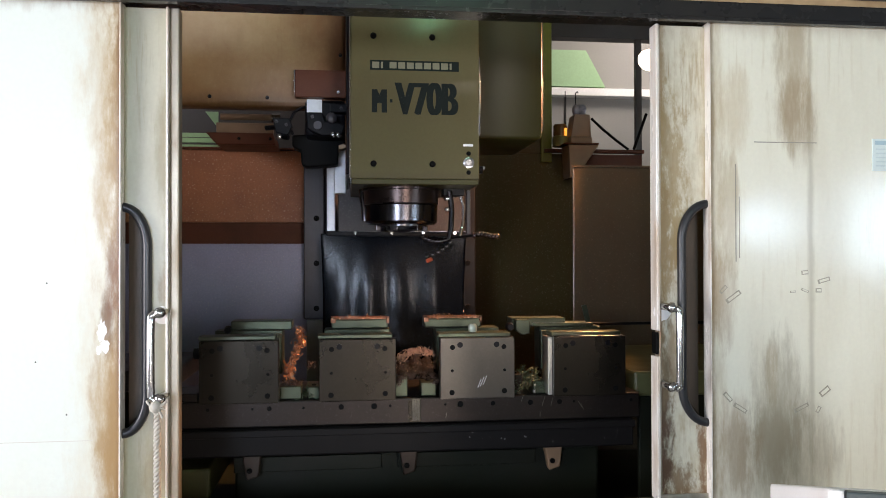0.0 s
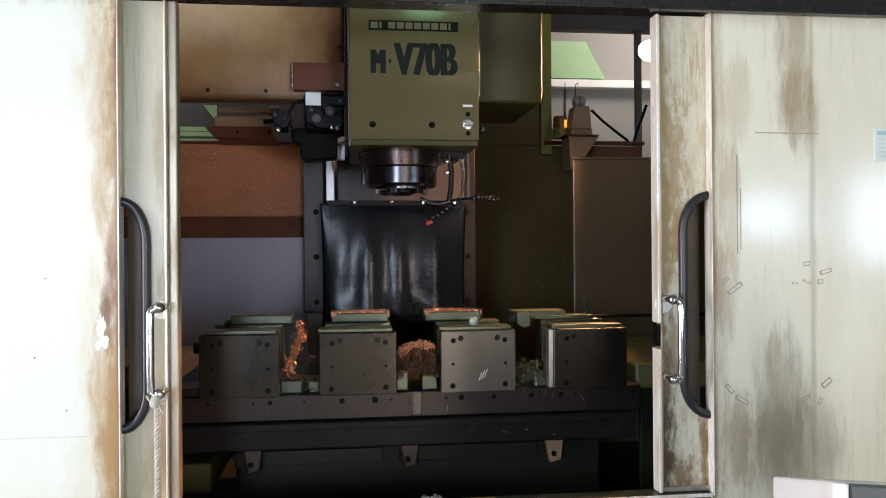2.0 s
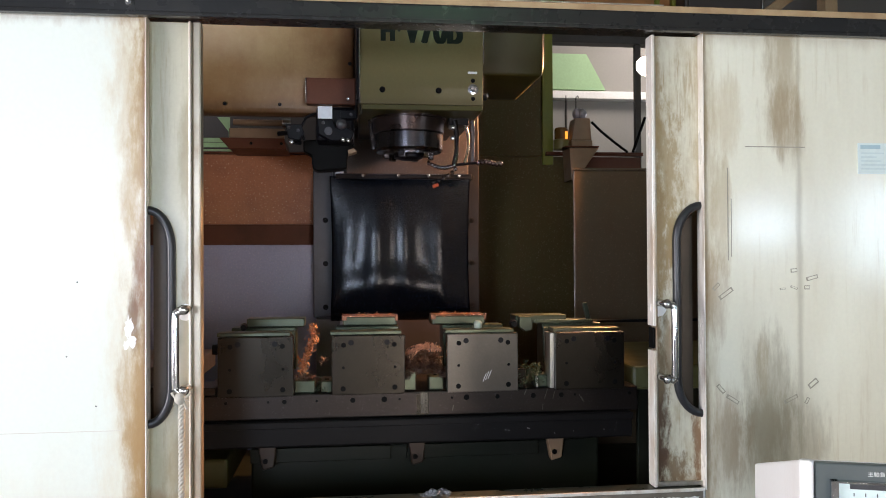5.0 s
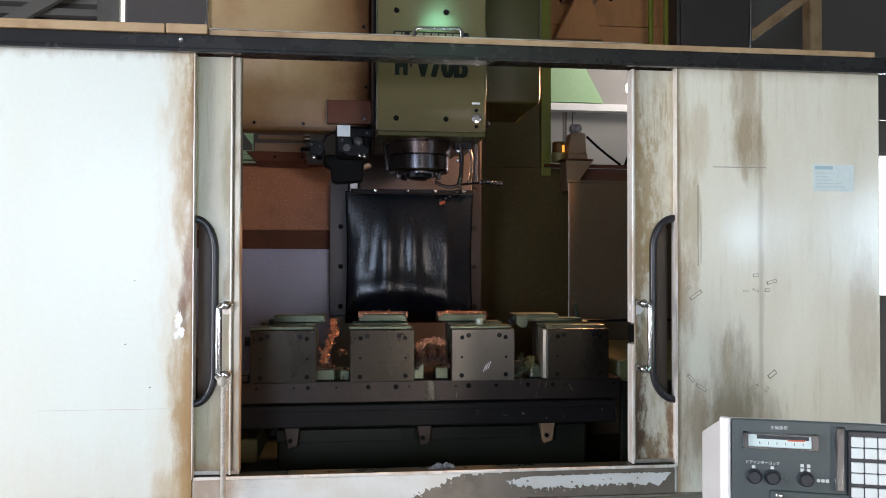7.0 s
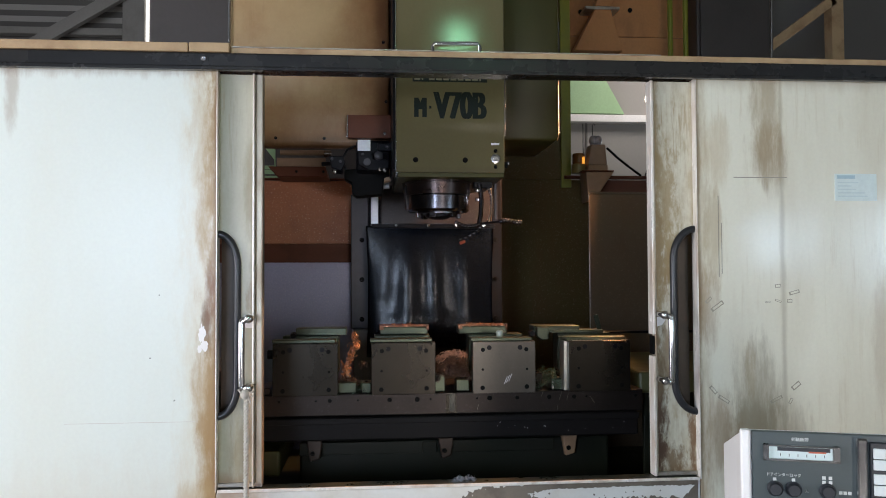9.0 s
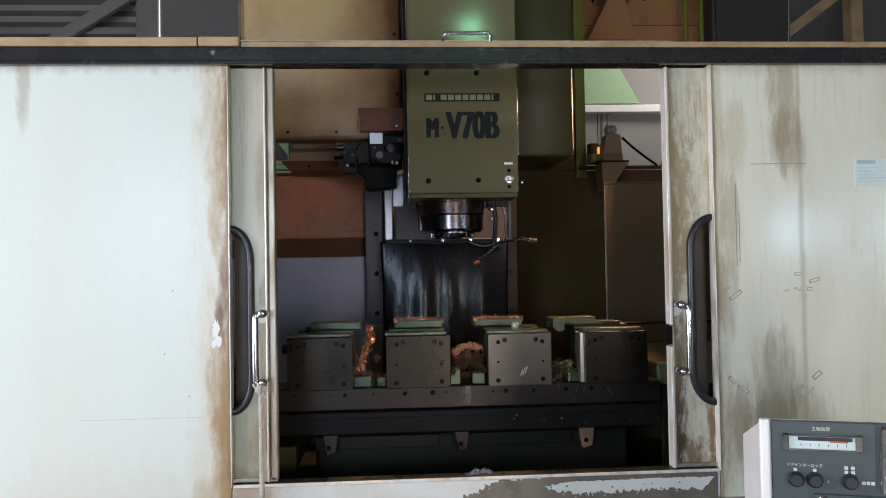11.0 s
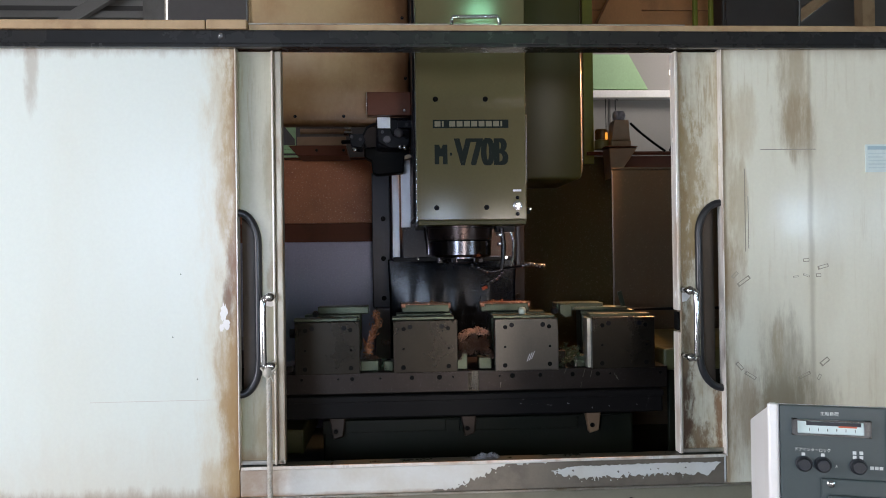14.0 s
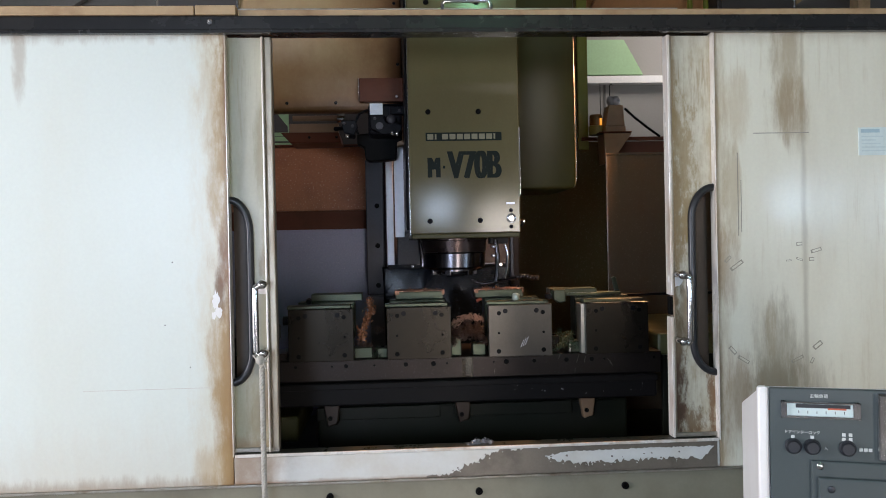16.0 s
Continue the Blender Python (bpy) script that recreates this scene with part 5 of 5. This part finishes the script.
words("model_number", "V70B", MARK_GREEN, cover, (-0.060, 0.4196, 0.150), 0.098, 0.195, 0.0060)
part("slide_frame", boxes((-0.206, -0.1975, 0.45, 1.0, -0.03, 0.98), bev=0.003), HEAD_DARK, head, "black slide frame")
part("slide_plate", boxes((-0.248, -0.208, 0.92, 0.945, -0.050, 0.70), bev=0.002), surface("pale_slide_cover", (0.62, 0.62, 0.64), 0.32, 0.3), head, "pale bright slide cover")
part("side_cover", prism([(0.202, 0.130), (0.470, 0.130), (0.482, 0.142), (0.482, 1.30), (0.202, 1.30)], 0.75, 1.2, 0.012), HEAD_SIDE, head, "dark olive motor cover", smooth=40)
part("cover_edge", boxes((0.4805, 0.4835, 0.748, 0.756, 0.16, 0.62), bev=0.001), CHROME, head)
part("body", boxes((-0.19, 0.19, 0.62, 1.30, -0.03, 1.0), bev=0.006), HEAD_DARK, head)
NOSE = Matrix.Translation((-0.028, 0.60, -0.060))
spindle = part("spindle_nose", lathe([(0.128, 0.0), (0.128, -0.008), (0.122, -0.010), (0.120, -0.052), (0.112, -0.055)], 48, NOSE), SPINDLE_BROWN, head, "browned spindle flange", smooth=40)
part("nose_ring", lathe([(0.110, -0.052), (0.117, -0.058), (0.117, -0.108), (0.110, -0.116), (0.085, -0.118), (0.085, -0.124), (0.066, -0.126)], 48, NOSE), SPINDLE_STEEL, spindle, "polished ring", smooth=40)
part("tool_holder", lathe([(0.050, -0.122), (0.050, -0.134), (0.036, -0.138), (0.024, -0.142)], 32, NOSE), HEAD_DARK, spindle, smooth=40)
for k in range(6):
    a = radians(60 * k + 250)
    part("drive_key", turned(boxes((-0.012, 0.012, -0.008, 0.008, -0.138, -0.118), bev=0.002), NOSE @ Matrix.Translation((0.078 * math.cos(a), 0.078 * math.sin(a), 0)) @ pose(0, 0, 0, 0, 0, 60 * k + 340)), SPINDLE_STEEL, spindle)
part("nozzle_pin", tube([(-0.155, 0.62, -0.062), (-0.148, 0.60, -0.13), (-0.146, 0.60, -0.165)], 0.010, 12), SPINDLE_STEEL, head, smooth=60)
for x_, r_, z_ in ((0.118, 0.011, -0.10), (0.118, 0.008, -0.135)):
    part("fitting", lathe([(r_, 0), (r_ * 1.2, 0.006), (r_, 0.012)], 12, Matrix.Translation((x_, 0.56, z_))), CHROME, head, smooth=50)
part("nozzle_block", boxes((0.105, 0.175, 0.56, 0.62, -0.085, -0.060), bev=0.003), HEAD_DARK, head)
hose1 = [(0.125, 0.56, -0.07), (0.132, 0.555, -0.13), (0.128, 0.55, -0.19), (0.120, 0.545, -0.225)]
part("coolant_nozzle", tube(hose1, 0.009, 12), SPINDLE_STEEL, head, "steel coolant nozzle", smooth=60)
part("coolant_nozzle", tube([(0.158, 0.57, -0.07), (0.172, 0.565, -0.12), (0.168, 0.56, -0.18), (0.156, 0.55, -0.215)], 0.006, 10), CHROME, head, smooth=60)
part("standpipe", boxes((0.186, 0.200, 0.60, 0.614, -0.21, -0.06), bev=0.003), COLUMN_PAINT, head)
jointed = part("jointed_hose", tube([(0.12, 0.55, -0.222), (0.20, 0.56, -0.212)], 0.005, 8), HEAD_DARK, head, "black jointed coolant hose")
for k in range(7):
    part("hose_joint", lathe([(0.006, -0.006), (0.0095, -0.001), (0.0095, 0.004), (0.006, 0.008)], 10, Matrix.Translation((0.205 + 0.0125 * k, 0.56, -0.212 + 0.004 * math.sin(k * 0.9))) @ pose(0, 0, 0, 0, 90)), SPINDLE_STEEL, jointed, smooth=60)
for k in range(9):
    a = k / 8
    part("hose_joint", lathe([(0.005, -0.005), (0.008, 0), (0.005, 0.006)], 10, Matrix.Translation((0.12 - 0.085 * a, 0.545, -0.224 - 0.012 * math.sin(a * 3.1) + 0.008 * a)) @ pose(0, 0, 0, 0, 80)), SPINDLE_STEEL, jointed, smooth=60)
for k in range(6):
    part("hose_joint", lathe([(0.005, -0.005), (0.008, 0), (0.005, 0.006)], 10, Matrix.Translation((0.125 - 0.010 * k - 0.001 * k * k, 0.545, -0.236 - 0.012 * k + 0.0006 * k * k)) @ pose(0, 0, 0, 0, 35)), SPINDLE_STEEL, jointed, smooth=60)
part("orange_tip", tube([(0.067, 0.545, -0.288), (0.048, 0.545, -0.296)], 0.006, 10), surface("orange_nozzle_plastic", (0.55, 0.09, 0.03), 0.4), jointed, "orange nozzle tip")

# ---- rubber way cover: a hanging sheet and the fold at its foot ----
# upright folds of the sheet: place across, width, depth, lean
FOLDS = ((0.12, 0.075, 0.006, -0.16), (0.32, 0.085, 0.012, -0.03), (0.53, 0.055, 0.007, 0.02), (0.80, 0.085, 0.013, 0.03))


def sheet(w, top, foot, depth):
    """A hanging sheet with soft upright ripples, slack in a bulge above its foot."""
    bm = bmesh.new()
    nx, nz = 56, 64
    grid = []
    for j in range(nz + 1):
        v = j / nz
        row = []
        for i in range(nx + 1):
            u = i / nx
            mid = min(1.0, 4.5 * u * (1 - u)) ** 0.7
            slack = math.exp(-((v - 0.80 + 0.05 * math.cos((u - 0.40) * 5)) / 0.13) ** 2)
            tuck = max(0.0, (v - 0.90) / 0.10)
            grown = min(1.0, 0.15 + 2.2 * v)
            x_ = -0.01 + (u - 0.5) * w * (1 - 0.03 * math.sin(v * 3))
            fold = sum(a * math.exp(-((u - at - lean * (v - 0.4)) / wide) ** 2) for at, wide, a, lean in FOLDS)
            y_ = depth - grown * fold * mid * (1 - 0.35 * slack)
            y_ -= 0.020 * math.sin(math.pi * min(1, v * 1.1)) * mid + 0.022 * slack * mid ** 0.6 - 0.05 * tuck * tuck
            row.append(bm.verts.new((x_, y_, top + (foot - top) * v)))
        grid.append(row)
    for a, b in zip(grid, grid[1:]):
        for i in range(nx):
            bm.faces.new((a[i], a[i + 1], b[i + 1], b[i]))
    bmesh.ops.solidify(bm, geom=bm.faces[:], thickness=0.004)
    return bm


curtain = thing("rubber_way_cover", "glossy black oiled rubber sheet hanging from the spindle head", "cover")
part("sheet", sheet(0.60, -0.185, -0.80, 1.30), SHEET_RUBBER, curtain, smooth=80)
part("clamp_bar", boxes((-0.285, 0.295, 1.282, 1.31, -0.196, -0.174), bev=0.003), HEAD_DARK, curtain, "dark clamp bar")
part("clamp_strip", boxes((-0.235, 0.285, 1.279, 1.284, -0.178, -0.1745), bev=0.001), SPINDLE_STEEL, curtain)
for x_ in (-0.17, -0.02, 0.11, 0.24):
    part("clamp_screw", bolt_head(x_, 1.281, -0.183, 0.007, 0.006), CHROME, curtain)
part("carriage", boxes((-0.240, 0.285, 1.312, 1.39, -0.180, 0.05), bev=0.004), CARRIAGE_BROWN, curtain, "oily brown carriage plate")
# ---- operator console ----
console = thing("operator_console", "ivory operator console with a dark grey control face", "control panel", (0.5, -1.0, 0.0))
AT = Matrix.Translation((0.327, -1.182, 1.288)) @ pose(0, 0, 0, 0, 0, -19.6)


def cpart(name, bm, material, parent=console, label="", smooth=None):
    return part(name, turned(bm, AT), material, parent, label, smooth)


# local: u to the right, y into the console, z down from its top front corner
shell_poly = boxes((-0.004, 0.62, 0.012, 0.40, -0.75, -0.002), bev=0.004)
for v in shell_poly.verts:
    if v.co.y > 0.3 and v.co.z > -0.1:
        v.co.z -= 0.10
cpart("housing", shell_poly, PANEL_WHITE, label="ivory housing")
cpart("front_frame", boxes((-0.010, 0.006, 0.0, 0.014, -0.75, 0.0), bev=0.004), PANEL_WHITE)
cpart("front_frame", boxes((0.612, 0.624, 0.0, 0.014, -0.75, 0.0), bev=0.004), PANEL_WHITE)
face = cpart("control_face", boxes((0.008, 0.610, 0.002, 0.013, -0.75, -0.002), bev=0.002), PANEL_GREY, label="dark grey control face")
cpart("stand", boxes((0.15, 0.45, 0.12, 0.32, -1.288, -0.75), bev=0.01), PANEL_WHITE)
meter = cpart("load_meter", boxes((0.024, 0.138, -0.006, 0.003, -0.0475, -0.0435), (0.024, 0.138, -0.006, 0.003, -0.0245, -0.0215), (0.024, 0.033, -0.006, 0.003, -0.0475, -0.0215), (0.127, 0.138, -0.006, 0.003, -0.0475, -0.0215), bev=0.001), CHROME, console, "chrome-framed load meter")
cpart("scale", boxes((0.033, 0.127, -0.001, 0.0015, -0.0435, -0.0245), bev=0), surface("pale_meter_scale", (0.62, 0.72, 0.70), 0.3), meter)
cpart("dark_band", boxes((0.046, 0.124, -0.0018, -0.001, -0.0315, -0.0255), bev=0), KNOB_BLACK, meter)
cpart("red_zone", boxes((0.092, 0.118, -0.0024, -0.0017, -0.0335, -0.031), bev=0), surface("red_meter_zone", (0.5, 0.1, 0.04), 0.4), meter)
for k in range(6):
    cpart("tick", boxes((0.05 + 0.013 * k, 0.051 + 0.013 * k, -0.0018, -0.001, -0.040, -0.036), bev=0), KNOB_BLACK, meter)
for x_ in (0.042, 0.0695, 0.1195):
    knob = cpart("push_button", lathe([(0.0125, 0), (0.0125, 0.003), (0.0105, 0.004), (0.0102, 0.010), (0.0085, 0.012)], 24, Matrix.Translation((x_, 0.002, -0.0925)) @ FACING), KNOB_BLACK, console, "black push button", 40)
PRINT = surface("white_panel_print", (0.62, 0.64, 0.62), 0.5)
def bar(x0, x1, z0, z1):
    cpart("print_bar", boxes((x0, x1, 0.0008, 0.0022, z0, z1), bev=0), PRINT, face)
def cwords(body, x0, z0, height, width):
    ob = words("print", body, PRINT, face, (x0, 0.0018, z0), height, width, 0.0, deep=0.0004)
    ob.data.transform(AT)
cwords("\u4e3b\u8ef8\u8ca0\u8377", 0.067, -0.0162, 0.0062, 0.0260)
cwords("\u30c9\u30a2\u30a4\u30f3\u30bf\u30fc\u30ed\u30c3\u30af", 0.0305, -0.0732, 0.0056, 0.050)
cwords("\u5165", 0.0865, -0.0970, 0.0050, 0.0050)
for x_, z_ in ((0.039, -0.078), (0.067, -0.078), (0.112, -0.072), (0.1215, -0.072), (0.112, -0.079), (0.1215, -0.079), (0.136, -0.094), (0.1425, -0.094), (0.149, -0.094)):
    bar(x_, x_ + 0.005, z_ - 0.0025, z_ + 0.0025)
plate = cpart("keylock_cover", boxes((0.066, 0.20, -0.004, 0.002, -0.30, -0.113), bev=0.003), PANEL_GREY, console, "dark cover plate")
cpart("raised_pad", boxes((0.075, 0.20, -0.012, -0.003, -0.30, -0.137), bev=0.003), PANEL_GREY, plate)
cpart("cover_screw", lathe([(0.0055, 0), (0.0055, 0.002), (0.003, 0.004)], 14, Matrix.Translation((0.0795, -0.004, -0.1205)) @ FACING), CHROME, plate, smooth=40)
cpart("pad_screw", lathe([(0.0055, 0), (0.0055, 0.002), (0.003, 0.003)], 14, Matrix.Translation((0.0935, -0.012, -0.154)) @ FACING), KNOB_BLACK, plate, smooth=40)
cpart("emblem", prism([(0.146, -0.176), (0.158, -0.176), (0.152, -0.166)], -0.0135, -0.0118), PRINT, plate)
cpart("emblem_band", boxes((0.163, 0.198, -0.0135, -0.0118, -0.175, -0.170), bev=0), PRINT, plate)
cpart("trim_strip", boxes((0.1605, 0.1765, -0.010, 0.003, -0.108, -0.006), bev=0.003), CHROME, console, "chrome trim strip")
keypad = cpart("keypad", boxes((0.180, 0.400, -0.004, 0.003, -0.30, -0.012), bev=0.002), KNOB_BLACK, console, "keypad with white keys")
KEY = surface("white_keycap", (0.66, 0.70, 0.68), 0.4)
for r_ in range(5):
    for c_ in range(8):
        z1 = -0.0205 - 0.0175 * r_ - 0.0045 * (r_ // 2)
        cpart("key", boxes((0.1845 + 0.0195 * c_, 0.2025 + 0.0195 * c_, -0.008, -0.0035, z1 - 0.0162, z1), bev=0.0015), KEY, keypad)


# ---- motion of the spindle head and its cover ----
LIFT = ((0.0, 1.827), (0.5, 1.850), (1.0, 1.874), (1.5, 1.899), (2.0, 1.924), (2.5, 1.949), (3.0, 1.974), (3.5, 1.999), (4.0, 2.024), (4.5, 2.050), (5.0, 2.075),
        (5.5, 2.099), (5.8, 2.110), (6.1, 2.101), (6.5, 2.080), (7.0, 2.055), (7.5, 2.031), (8.0, 2.006), (8.5, 1.980), (9.0, 1.955), (9.5, 1.929), (10.0, 1.903), (10.5, 1.877),
        (11.0, 1.851), (11.5, 1.826), (12.0, 1.803), (12.5, 1.779), (13.0, 1.753), (13.5, 1.727), (14.0, 1.700), (14.5, 1.675), (15.0, 1.650), (15.5, 1.625), (16.0, 1.604))


def motions():
    walk(head, [(t, pose(0, 0, z)) for t, z in LIFT])
    walk(curtain, [(t, pose(0, 0, z)) for t, z in LIFT])


motions()
